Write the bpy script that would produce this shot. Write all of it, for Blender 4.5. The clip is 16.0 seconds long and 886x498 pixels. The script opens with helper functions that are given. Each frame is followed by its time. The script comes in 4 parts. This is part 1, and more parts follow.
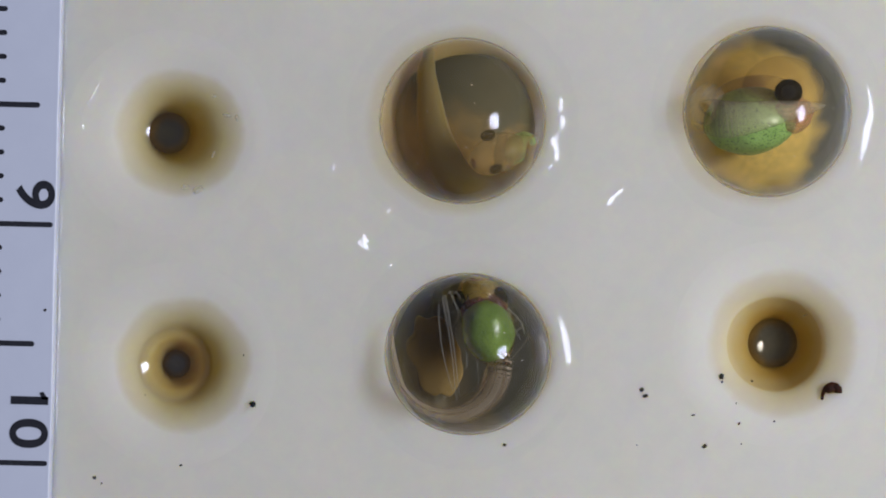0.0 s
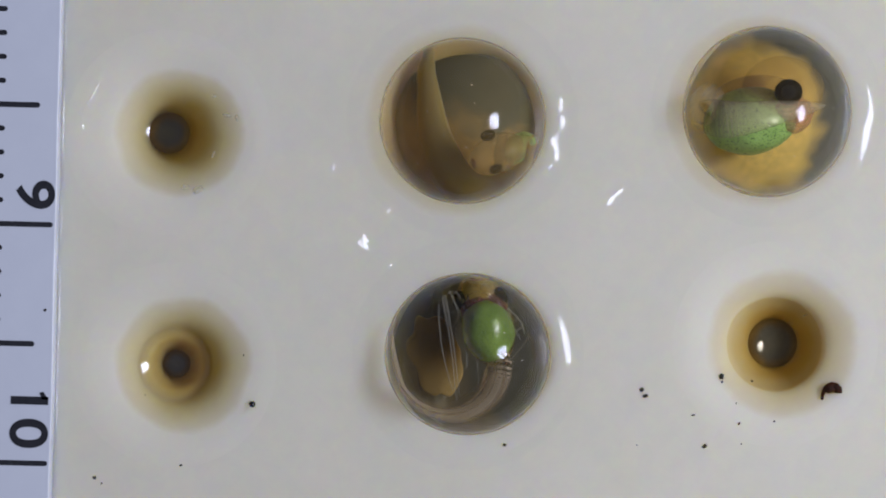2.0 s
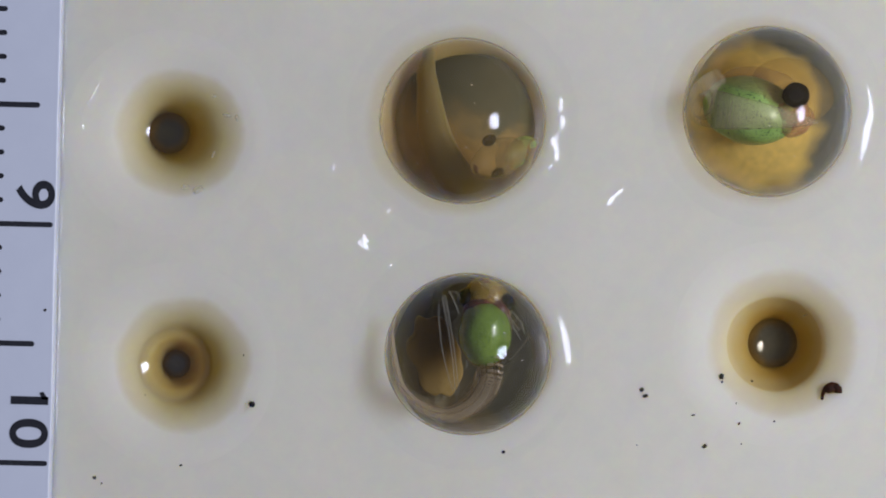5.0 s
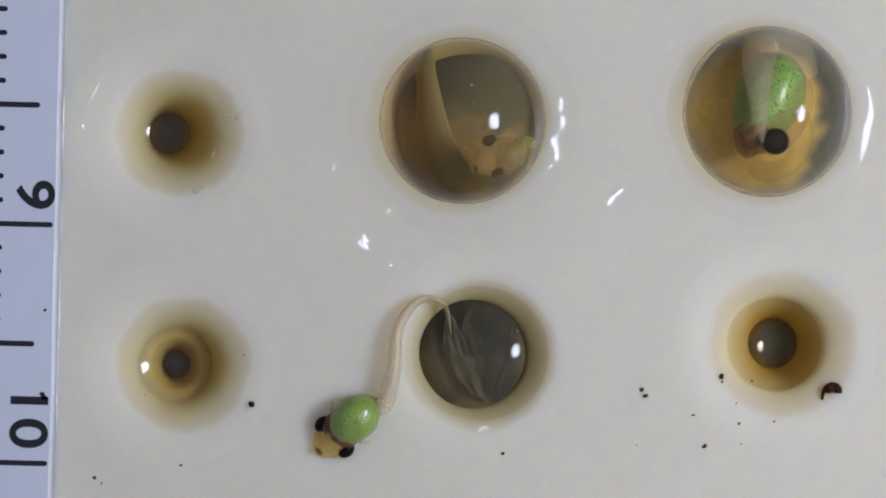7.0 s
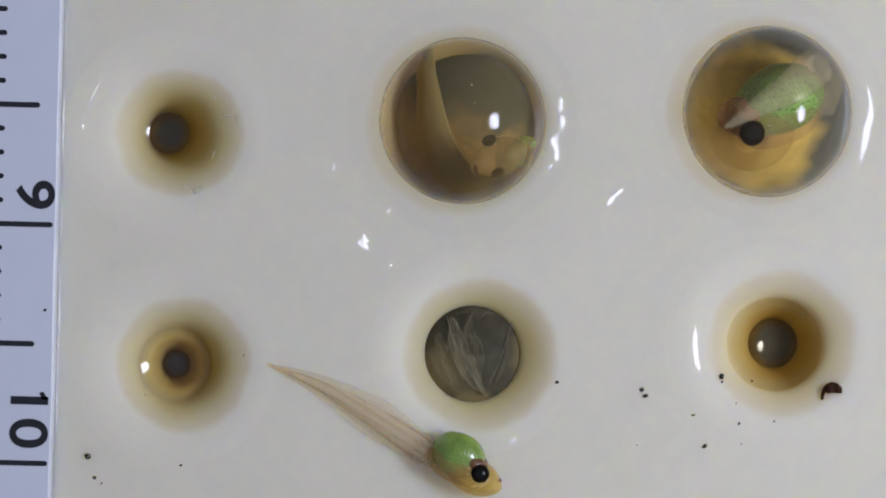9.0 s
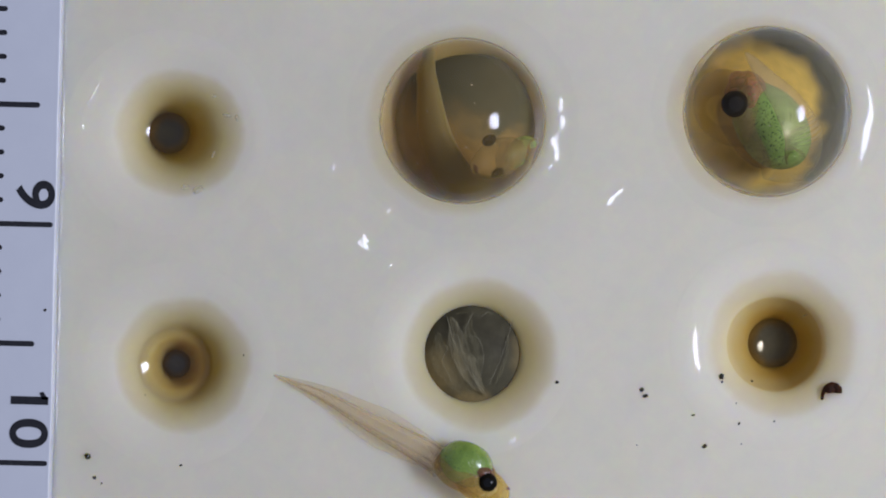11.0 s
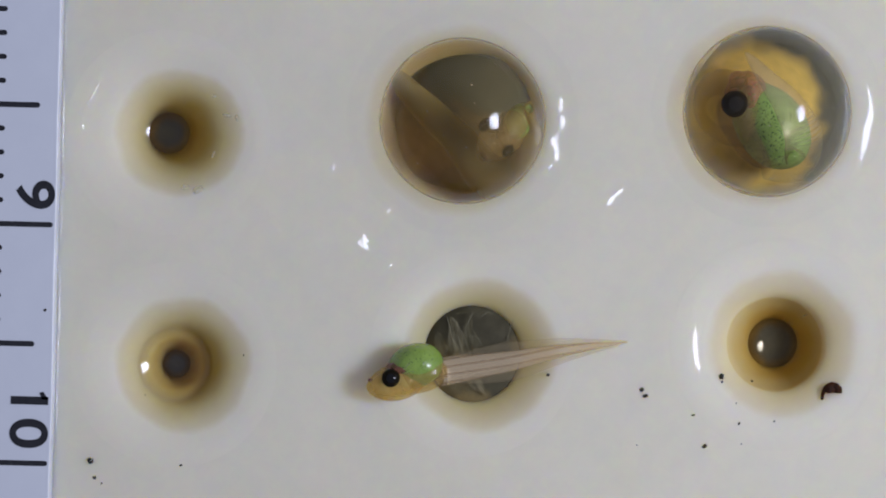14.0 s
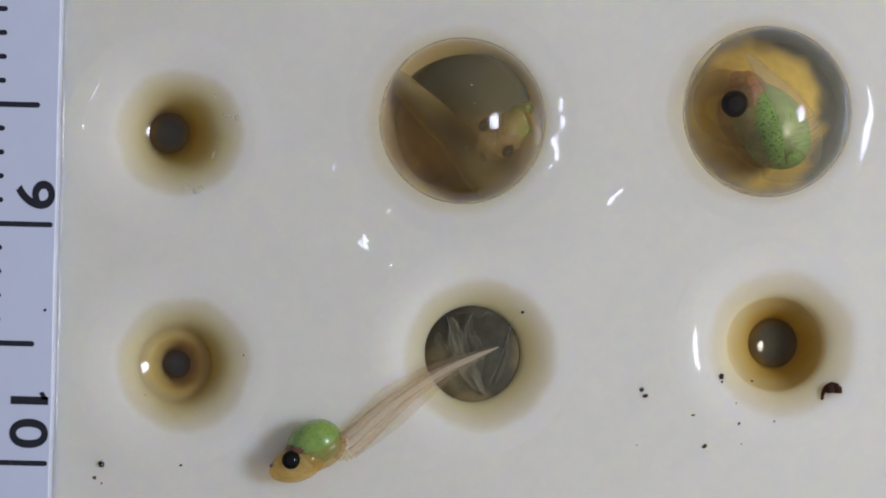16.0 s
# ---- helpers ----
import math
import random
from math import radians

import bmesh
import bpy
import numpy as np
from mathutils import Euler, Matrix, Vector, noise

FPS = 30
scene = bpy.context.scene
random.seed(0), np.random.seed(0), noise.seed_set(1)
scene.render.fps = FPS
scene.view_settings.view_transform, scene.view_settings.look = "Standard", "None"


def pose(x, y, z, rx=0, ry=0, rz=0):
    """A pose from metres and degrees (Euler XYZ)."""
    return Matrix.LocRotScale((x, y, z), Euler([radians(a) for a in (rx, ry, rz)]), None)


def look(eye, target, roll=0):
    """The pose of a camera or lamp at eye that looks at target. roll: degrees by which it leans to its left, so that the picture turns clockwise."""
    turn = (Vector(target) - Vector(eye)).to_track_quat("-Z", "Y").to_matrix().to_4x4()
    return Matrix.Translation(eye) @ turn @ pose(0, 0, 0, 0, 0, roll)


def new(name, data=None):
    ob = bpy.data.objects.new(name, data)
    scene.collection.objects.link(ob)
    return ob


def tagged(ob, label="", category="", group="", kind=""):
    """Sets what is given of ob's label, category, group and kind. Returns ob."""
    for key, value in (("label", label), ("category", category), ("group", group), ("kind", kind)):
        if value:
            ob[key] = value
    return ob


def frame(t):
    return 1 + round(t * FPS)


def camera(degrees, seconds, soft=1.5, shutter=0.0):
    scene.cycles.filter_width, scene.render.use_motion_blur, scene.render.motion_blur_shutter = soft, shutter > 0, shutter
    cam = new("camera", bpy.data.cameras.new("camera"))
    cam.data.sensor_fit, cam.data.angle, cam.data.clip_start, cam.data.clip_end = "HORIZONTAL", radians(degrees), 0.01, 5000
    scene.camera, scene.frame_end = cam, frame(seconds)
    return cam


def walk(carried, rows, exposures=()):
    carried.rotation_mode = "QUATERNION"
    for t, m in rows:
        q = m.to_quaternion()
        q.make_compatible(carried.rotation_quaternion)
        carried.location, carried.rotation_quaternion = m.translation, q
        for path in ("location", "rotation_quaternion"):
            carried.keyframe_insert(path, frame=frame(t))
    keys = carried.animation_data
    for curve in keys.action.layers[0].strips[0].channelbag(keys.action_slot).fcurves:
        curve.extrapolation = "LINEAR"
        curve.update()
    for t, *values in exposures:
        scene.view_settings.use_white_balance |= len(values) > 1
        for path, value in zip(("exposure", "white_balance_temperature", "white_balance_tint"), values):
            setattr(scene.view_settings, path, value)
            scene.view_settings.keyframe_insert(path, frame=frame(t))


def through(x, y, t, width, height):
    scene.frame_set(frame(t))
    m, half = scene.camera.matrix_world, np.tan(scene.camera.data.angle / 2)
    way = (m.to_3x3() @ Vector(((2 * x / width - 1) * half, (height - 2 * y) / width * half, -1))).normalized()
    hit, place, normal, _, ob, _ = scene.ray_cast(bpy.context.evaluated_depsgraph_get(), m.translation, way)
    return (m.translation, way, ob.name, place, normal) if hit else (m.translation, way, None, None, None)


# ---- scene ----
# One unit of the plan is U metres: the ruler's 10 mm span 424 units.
U = 0.01 / 424
FOV = 14.0
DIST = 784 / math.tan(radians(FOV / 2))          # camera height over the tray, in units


def P(x, y, h=0.0):
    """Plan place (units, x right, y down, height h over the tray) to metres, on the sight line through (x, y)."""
    k = (1 - h / DIST) * U
    return Vector(((x - 784) * k, (441 - y) * k, h * U))


# ---- camera ----
cam = camera(FOV, 16.0, soft=1.9, shutter=0.9)
still = pose(0, 0, DIST * U, 0, 0, 0)
walk(cam, [(0, still), (16, still)])

# ---- light: bluish lab daylight all round and a small lamp with two panels ----
world = bpy.data.worlds.new("world")
scene.world = world
world.use_nodes = True
world.node_tree.nodes["Background"].inputs[0].default_value = (0.685, 0.745, 1.045, 1)
world.node_tree.nodes["Background"].inputs[1].default_value = 0.33


def area_lamp(name, place, target, size_x, size_y, watts, colour):
    data = bpy.data.lights.new(name, "AREA")
    data.shape, data.size, data.size_y, data.energy, data.color = "ELLIPSE", size_x, size_y, watts, colour
    ob = new(name, data)
    ob.matrix_world = look(place, target)
    return ob


area_lamp("lamp_panel", (0.0995, -0.0017, 0.0927), (0, 0, 0), 0.040, 0.0323, 0.120, (0.775, 0.825, 1.03))
area_lamp("lamp_panel_small", (0.109, 0.0204, 0.0918), (0, 0, 0), 0.0136, 0.017, 0.0188, (0.79, 0.83, 1.01))
scene.view_settings.exposure = 0.0
scene.cycles.caustics_refractive = False


# ---- materials ----
def mat(name, base, rough=0.5, dark=None, scale=1500.0, bump=0.0, bump_scale=4000.0, alpha=1.0, ior=1.45, coat=0.0,
        stripes=None, spots=None, spot_scale=6000.0, spot_edge=0.62, metal=0.0, sss=0.0, through=(1, 1, 1)):
    """A procedural surface: two-scale colour variation, optional dark spots, fine relief, optional clear body."""
    m = bpy.data.materials.new(name)
    m.use_nodes = True
    nt = m.node_tree
    n, l = nt.nodes, nt.links
    b = n["Principled BSDF"]
    b.inputs["Roughness"].default_value = rough
    b.inputs["IOR"].default_value = ior
    b.inputs["Metallic"].default_value = metal
    b.inputs["Coat Weight"].default_value = coat
    b.inputs["Coat Roughness"].default_value = 0.06
    if sss:
        b.inputs["Subsurface Weight"].default_value = sss
        b.inputs["Subsurface Radius"].default_value = (1.0, 0.82, 0.36)
        b.inputs["Subsurface Scale"].default_value = 0.0016
    tc = n.new("ShaderNodeTexCoord")
    big = n.new("ShaderNodeTexNoise")
    big.inputs["Scale"].default_value, big.inputs["Detail"].default_value = scale * 0.2, 2
    fine = n.new("ShaderNodeTexNoise")
    fine.inputs["Scale"].default_value, fine.inputs["Detail"].default_value = scale, 5
    mean = n.new("ShaderNodeMath")
    mean.operation = "ADD"
    half = n.new("ShaderNodeMath")
    half.operation, half.inputs[1].default_value = "MULTIPLY", 0.5
    for t in (big, fine):
        l.new(tc.outputs["Object"], t.inputs["Vector"])
    l.new(big.outputs["Fac"], mean.inputs[0])
    l.new(fine.outputs["Fac"], mean.inputs[1])
    l.new(mean.outputs[0], half.inputs[0])
    ramp = n.new("ShaderNodeValToRGB")
    low = dark or tuple(c * 0.8 for c in base)
    ramp.color_ramp.elements[0].position, ramp.color_ramp.elements[0].color = 0.35, (*low, 1)
    ramp.color_ramp.elements[1].position, ramp.color_ramp.elements[1].color = 0.62, (*base, 1)
    l.new(half.outputs[0], ramp.inputs["Fac"])
    colour = ramp.outputs["Color"]
    if spots:
        v = n.new("ShaderNodeTexNoise")
        v.inputs["Scale"].default_value, v.inputs["Detail"].default_value = spot_scale, 1
        l.new(tc.outputs["Object"], v.inputs["Vector"])
        edge = n.new("ShaderNodeMapRange")
        edge.inputs["From Min"].default_value, edge.inputs["From Max"].default_value = spot_edge, spot_edge + 0.04
        l.new(v.outputs["Fac"], edge.inputs["Value"])
        mix = n.new("ShaderNodeMix")
        mix.data_type = "RGBA"
        l.new(edge.outputs[0], mix.inputs["Factor"])
        l.new(colour, mix.inputs["A"])
        mix.inputs["B"].default_value = (*spots, 1)
        colour = mix.outputs["Result"]
    if stripes:
        # fine lines along the body, bent a little
        w = n.new("ShaderNodeTexWave")
        w.bands_direction = "Z"
        w.inputs["Scale"].default_value, w.inputs["Distortion"].default_value, w.inputs["Detail"].default_value = 1000, 1.0, 1
        w.inputs["Detail Scale"].default_value = 0.4
        l.new(tc.outputs["Object"], w.inputs["Vector"])
        edge = n.new("ShaderNodeMapRange")
        edge.inputs["From Min"].default_value, edge.inputs["From Max"].default_value = 0.72, 0.95
        l.new(w.outputs["Fac"], edge.inputs["Value"])
        mix = n.new("ShaderNodeMix")
        mix.data_type = "RGBA"
        l.new(edge.outputs[0], mix.inputs["Factor"])
        l.new(colour, mix.inputs["A"])
        mix.inputs["B"].default_value = (*stripes, 1)
        colour = mix.outputs["Result"]
    l.new(colour, b.inputs["Base Color"])
    if bump:
        bn = n.new("ShaderNodeTexNoise")
        bn.inputs["Scale"].default_value, bn.inputs["Detail"].default_value = bump_scale, 3
        l.new(tc.outputs["Object"], bn.inputs["Vector"])
        bp = n.new("ShaderNodeBump")
        bp.inputs["Strength"].default_value, bp.inputs["Distance"].default_value = bump, 0.0001
        l.new(bn.outputs["Fac"], bp.inputs["Height"])
        l.new(bp.outputs[0], b.inputs["Normal"])
    if alpha < 1:
        clear = n.new("ShaderNodeBsdfTransparent")
        clear.inputs[0].default_value = (*through, 1)
        mx = n.new("ShaderNodeMixShader")
        mx.inputs[0].default_value = alpha
        l.new(clear.outputs[0], mx.inputs[1])
        l.new(b.outputs[0], mx.inputs[2])
        l.new(mx.outputs[0], n["Material Output"].inputs["Surface"])
    return m


def fluid(name, tint, ior=1.33, rough=0.0):
    """Clear watery jelly: a real refracting body."""
    m = bpy.data.materials.new(name)
    m.use_nodes = True
    b = m.node_tree.nodes["Principled BSDF"]
    b.inputs["Base Color"].default_value = (*tint, 1)
    b.inputs["Transmission Weight"].default_value = 1
    b.inputs["Roughness"].default_value = rough
    b.inputs["IOR"].default_value = ior
    return m


def film(name, gloss_share=0.04, rough=0.02, tint=(1, 1, 1)):
    """A thin wet skin: clear, with the gloss of water."""
    m = bpy.data.materials.new(name)
    m.use_nodes = True
    n, l = m.node_tree.nodes, m.node_tree.links
    n.remove(n["Principled BSDF"])
    clear, gloss, mix = (n.new("ShaderNode" + k) for k in ("BsdfTransparent", "BsdfGlossy", "MixShader"))
    clear.inputs[0].default_value = (*tint, 1)
    gloss.inputs["Roughness"].default_value, mix.inputs[0].default_value = rough, gloss_share
    l.new(clear.outputs[0], mix.inputs[1])
    l.new(gloss.outputs[0], mix.inputs[2])
    l.new(mix.outputs[0], n["Material Output"].inputs["Surface"])
    return m


def shaded(name, cream, brown, r_in, r_out, strength, centre):
    """Cream wax with a well's brown shade painted in, an uneven ring thinning outwards."""
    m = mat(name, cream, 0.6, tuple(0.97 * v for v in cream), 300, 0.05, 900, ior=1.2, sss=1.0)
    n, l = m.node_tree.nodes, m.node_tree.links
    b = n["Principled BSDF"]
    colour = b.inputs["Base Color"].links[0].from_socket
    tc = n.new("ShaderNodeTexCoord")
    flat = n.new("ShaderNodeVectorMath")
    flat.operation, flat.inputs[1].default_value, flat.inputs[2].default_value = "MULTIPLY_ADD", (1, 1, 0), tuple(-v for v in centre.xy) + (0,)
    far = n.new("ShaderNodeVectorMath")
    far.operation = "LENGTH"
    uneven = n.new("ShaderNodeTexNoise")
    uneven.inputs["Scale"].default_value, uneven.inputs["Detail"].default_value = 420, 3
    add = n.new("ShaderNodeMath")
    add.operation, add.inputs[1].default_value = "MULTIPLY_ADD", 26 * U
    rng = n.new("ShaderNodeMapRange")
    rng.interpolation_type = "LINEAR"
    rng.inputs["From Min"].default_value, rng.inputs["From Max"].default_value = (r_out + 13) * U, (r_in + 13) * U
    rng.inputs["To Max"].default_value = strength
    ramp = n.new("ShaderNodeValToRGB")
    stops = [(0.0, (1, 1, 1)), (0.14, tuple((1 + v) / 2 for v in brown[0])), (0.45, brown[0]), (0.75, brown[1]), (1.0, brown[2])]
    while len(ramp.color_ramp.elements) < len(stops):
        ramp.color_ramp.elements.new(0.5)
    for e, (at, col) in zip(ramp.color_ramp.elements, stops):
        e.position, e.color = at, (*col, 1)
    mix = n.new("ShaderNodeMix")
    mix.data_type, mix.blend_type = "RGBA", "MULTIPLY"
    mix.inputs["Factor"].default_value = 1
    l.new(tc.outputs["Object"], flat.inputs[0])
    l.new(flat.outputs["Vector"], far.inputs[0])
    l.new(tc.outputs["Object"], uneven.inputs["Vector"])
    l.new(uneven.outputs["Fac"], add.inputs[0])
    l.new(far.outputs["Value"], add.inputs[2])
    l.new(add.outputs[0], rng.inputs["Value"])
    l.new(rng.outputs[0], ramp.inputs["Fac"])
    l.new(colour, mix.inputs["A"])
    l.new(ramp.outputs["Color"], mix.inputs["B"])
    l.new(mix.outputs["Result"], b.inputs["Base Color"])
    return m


def silted(name, base, dark, silt_tint, patches, uneven=30, scale=900):
    """Dark wet rubber with soft drifts of settled silt: patches (x, y, inner and outer radius in units, strength)."""
    m = mat(name, base, 0.5, dark, 1800, 0.1, 3000, ior=1.12)
    n, l = m.node_tree.nodes, m.node_tree.links
    b = n["Principled BSDF"]
    colour = b.inputs["Base Color"].links[0].from_socket
    tc = n.new("ShaderNodeTexCoord")
    rough_edge = n.new("ShaderNodeTexNoise")
    rough_edge.inputs["Scale"].default_value, rough_edge.inputs["Detail"].default_value = scale, 4
    grain = n.new("ShaderNodeTexNoise")
    grain.inputs["Scale"].default_value, grain.inputs["Detail"].default_value = 5200, 4
    tone = n.new("ShaderNodeValToRGB")
    tone.color_ramp.elements[0].position, tone.color_ramp.elements[0].color = 0.35, (*[0.84 * v for v in silt_tint], 1)
    tone.color_ramp.elements[1].position, tone.color_ramp.elements[1].color = 0.65, (*silt_tint, 1)
    l.new(tc.outputs["Object"], rough_edge.inputs["Vector"])
    l.new(tc.outputs["Object"], grain.inputs["Vector"])
    l.new(grain.outputs["Fac"], tone.inputs["Fac"])
    for x, y, r_in, r_out, strength in patches:
        away = n.new("ShaderNodeVectorMath")
        away.operation, away.inputs[1].default_value = "DISTANCE", (x * U, -y * U, 0)
        add = n.new("ShaderNodeMath")
        add.operation, add.inputs[1].default_value = "MULTIPLY_ADD", 2 * uneven * U
        edge = n.new("ShaderNodeMapRange")
        edge.interpolation_type = "SMOOTHSTEP"
        edge.inputs["From Min"].default_value, edge.inputs["From Max"].default_value = (r_out + uneven) * U, (r_in + uneven) * U
        edge.inputs["To Max"].default_value = strength
        mix = n.new("ShaderNodeMix")
        mix.data_type = "RGBA"
        l.new(tc.outputs["Object"], away.inputs[0])
        l.new(rough_edge.outputs["Fac"], add.inputs[0])
        l.new(away.outputs["Value"], add.inputs[2])
        l.new(add.outputs[0], edge.inputs["Value"])
        l.new(edge.outputs[0], mix.inputs["Factor"])
        l.new(colour, mix.inputs["A"])
        l.new(tone.outputs["Color"], mix.inputs["B"])
        colour = mix.outputs["Result"]
    l.new(colour, b.inputs["Base Color"])
    return m


M_TRAY = mat("cream_wax", (0.805, 0.75, 0.585), 0.30, (0.765, 0.72, 0.565), 1200, 0.05, 900, coat=0.6, sss=1.0)
CREAM = (0.795, 0.745, 0.595)
M_FILM = film("water_film")
M_FILM_SOFT = film("rippled_water_film", 0.026, 0.13)
M_FILM_POOL = film("still_water_film", 0.02, 0.05)
M_FILM_BROWN = film("brown_tinted_water", 0.0, 0.05, (0.945, 0.885, 0.72))
M_SKIN = mat("amber_egg_membrane", (0.66, 0.46, 0.18), 0.5, (0.52, 0.37, 0.15), 900, alpha=0.035, ior=1.05, through=(0.98, 0.95, 0.83))
M_SKIN_MURKY = mat("cloudy_brown_egg_membrane", (0.62, 0.42, 0.14), 0.5, (0.44, 0.32, 0.12), 600, alpha=0.172, ior=1.05, through=(0.99, 0.95, 0.83))
M_SKIN_CLEAR = film("clear_egg_membrane", 0.0, 0.05, (0.96, 0.94, 0.89))
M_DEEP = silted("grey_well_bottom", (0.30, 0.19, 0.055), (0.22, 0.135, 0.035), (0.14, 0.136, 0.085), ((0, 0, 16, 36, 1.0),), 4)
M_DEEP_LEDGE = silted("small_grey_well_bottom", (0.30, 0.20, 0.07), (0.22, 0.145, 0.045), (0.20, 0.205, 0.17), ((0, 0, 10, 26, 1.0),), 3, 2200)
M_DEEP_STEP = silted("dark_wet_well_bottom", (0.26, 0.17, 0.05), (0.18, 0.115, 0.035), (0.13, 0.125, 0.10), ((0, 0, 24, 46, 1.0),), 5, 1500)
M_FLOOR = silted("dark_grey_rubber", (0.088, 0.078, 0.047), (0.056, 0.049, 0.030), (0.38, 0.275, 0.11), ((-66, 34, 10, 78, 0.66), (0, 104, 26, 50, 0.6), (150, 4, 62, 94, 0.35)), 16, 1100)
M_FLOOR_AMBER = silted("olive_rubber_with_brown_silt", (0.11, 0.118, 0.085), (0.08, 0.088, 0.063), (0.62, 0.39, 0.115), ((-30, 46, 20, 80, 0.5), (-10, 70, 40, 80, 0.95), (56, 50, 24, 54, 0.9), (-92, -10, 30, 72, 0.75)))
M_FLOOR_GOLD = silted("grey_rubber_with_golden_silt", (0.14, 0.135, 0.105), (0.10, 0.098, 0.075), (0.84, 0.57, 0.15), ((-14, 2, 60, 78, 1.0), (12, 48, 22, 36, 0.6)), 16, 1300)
M_BENCH = mat("grey_bench", (0.16, 0.16, 0.16), 0.5, (0.12, 0.12, 0.12), 60, 0.1, 300)
M_PAPER = mat("white_ruler_plastic", (0.68, 0.695, 0.72), 0.45, (0.65, 0.665, 0.695), 900, 0.04, 3000)
M_EDGE = mat("cut_plastic_edge", (0.78, 0.78, 0.78), 0.3, None, 900)
M_INK = mat("black_ink", (0.009, 0.009, 0.012), 0.6, (0.018, 0.018, 0.022), 5000)
M_EGG = fluid("amber_egg_jelly", (0.97, 0.95, 0.88), 1.36, 0.025)
M_EGG_MURKY = fluid("murky_egg_jelly", (1.0, 0.93, 0.77), 1.36, 0.07)
M_EGG_CLEAR = fluid("clear_egg_jelly", (0.98, 0.97, 0.94), 1.36)
M_YOLK = mat("green_yolk", (0.275, 0.40, 0.066), 0.25, (0.13, 0.22, 0.03), 1000, 0.35, 9000, coat=0.5, alpha=0.95, through=(0.8, 0.95, 0.5), spots=(0.10, 0.17, 0.04),
             spot_scale=12000, spot_edge=0.65)
M_YOLK_PALE = mat("pale_green_yolk", (0.42, 0.65, 0.19), 0.3, (0.21, 0.42, 0.08), 1500, 0.2, 9000, coat=0.4, spots=(0.07, 0.15, 0.03),
                   spot_scale=15000, spot_edge=0.61)
M_HEAD = mat("ochre_skin", (0.80, 0.58, 0.18), 0.25, (0.58, 0.39, 0.09), 2500, 0.1, 9000, alpha=0.4, coat=0.6, through=(1, 0.87, 0.52))
M_TORSO = mat("see_through_belly_skin", (0.60, 0.43, 0.19), 0.22, (0.44, 0.29, 0.11), 2500, 0.1, 9000, alpha=0.23, coat=0.8, through=(1, 0.9, 0.66))
M_FLESH = mat("pale_tail_muscle", (0.86, 0.70, 0.48), 0.35, (0.77, 0.60, 0.38), 4000, 0.1, 9000, alpha=0.33, coat=0.25, stripes=(0.58, 0.41, 0.25), through=(0.975, 0.95, 0.89))
M_BROWN = mat("milky_tail_muscle", (0.90, 0.80, 0.62), 0.4, (0.78, 0.66, 0.46), 1500, 0.1, 9000, alpha=0.21, ior=1.2, through=(0.985, 0.97, 0.94))
M_BODY_PINK = mat("pinkish_brown_body", (0.86, 0.58, 0.38), 0.4, (0.70, 0.44, 0.26), 1600, 0.1, 9000, alpha=0.16, ior=1.2, spots=(0.25, 0.15, 0.09), spot_scale=9000, spot_edge=0.66, through=(0.99, 0.96, 0.93))
M_HAZE = mat("brown_tail", (0.72, 0.42, 0.105), 0.5, (0.54, 0.31, 0.075), 1000, 0.2, 6000, ior=1.2, sss=1.0)
M_HEAD_PALE = mat("golden_embryo_skin", (0.62, 0.43, 0.17), 0.4, (0.44, 0.29, 0.11), 2500, 0.1, 9000, alpha=0.32, coat=0.1)
M_HEAD_CLEAR = mat("golden_ochre_skin", (0.80, 0.57, 0.24), 0.4, (0.64, 0.43, 0.17), 1600, 0.1, 9000, alpha=0.15, coat=0.05, through=(0.99, 0.97, 0.92))
M_FIN = mat("clear_fin", (0.70, 0.58, 0.38), 0.3, (0.6, 0.48, 0.28), 4000, alpha=0.07, coat=0.15, through=(0.99, 0.975, 0.94))
M_HEART = mat("dark_red_organ", (0.16, 0.045, 0.03), 0.35, (0.08, 0.025, 0.02), 4000, 0.1, 9000, alpha=0.9)
M_EYE = mat("black_eye", (0.006, 0.006, 0.006), 0.06, None, 5000, ior=1.36)
M_IRIS = mat("dark_gold_iris", (0.014, 0.011, 0.006), 0.25, (0.004, 0.0035, 0.0025), 9000, ior=1.12)
M_GILL = mat("pink_gill", (0.60, 0.47, 0.36), 0.35, None, 4000, alpha=0.22)
M_GOLD_SILT = mat("golden_silt", (0.38, 0.25, 0.075), 0.6, (0.24, 0.155, 0.045), 900, 0.2, 5000, ior=1.12)
M_RIM = mat("brown_capsule_edge", (0.52, 0.39, 0.18), 0.4, (0.38, 0.27, 0.11), 3000, alpha=0.5)
M_MEMBRANE = mat("torn_membrane", (0.50, 0.44, 0.24), 0.4, (0.34, 0.30, 0.15), 3000, alpha=0.085, ior=1.12)
M_MEMBRANE_THICK = mat("thick_torn_membrane", (0.60, 0.52, 0.31), 0.4, (0.40, 0.34, 0.18), 2200, alpha=0.17, ior=1.12)
M_STRAND = mat("pale_jelly_strand", (0.74, 0.70, 0.58), 0.4, None, 5000, alpha=0.2, ior=1.12)
M_MEMBRANE_PALE = mat("pale_wet_skin", (0.74, 0.68, 0.52), 0.4, (0.6, 0.54, 0.38), 4000, alpha=0.3)
M_PALE = mat("pale_fleck", (0.75, 0.72, 0.62), 0.4, None, 5000)
M_FOLD_EDGE = mat("pale_fold_edge", (0.60, 0.55, 0.36), 0.4, None, 5000, alpha=0.12, ior=1.12)
M_GUT = mat("red_brown_gill_chamber", (0.24, 0.09, 0.05), 0.35, (0.12, 0.045, 0.025), 4000, 0.1, 9000, alpha=0.7)
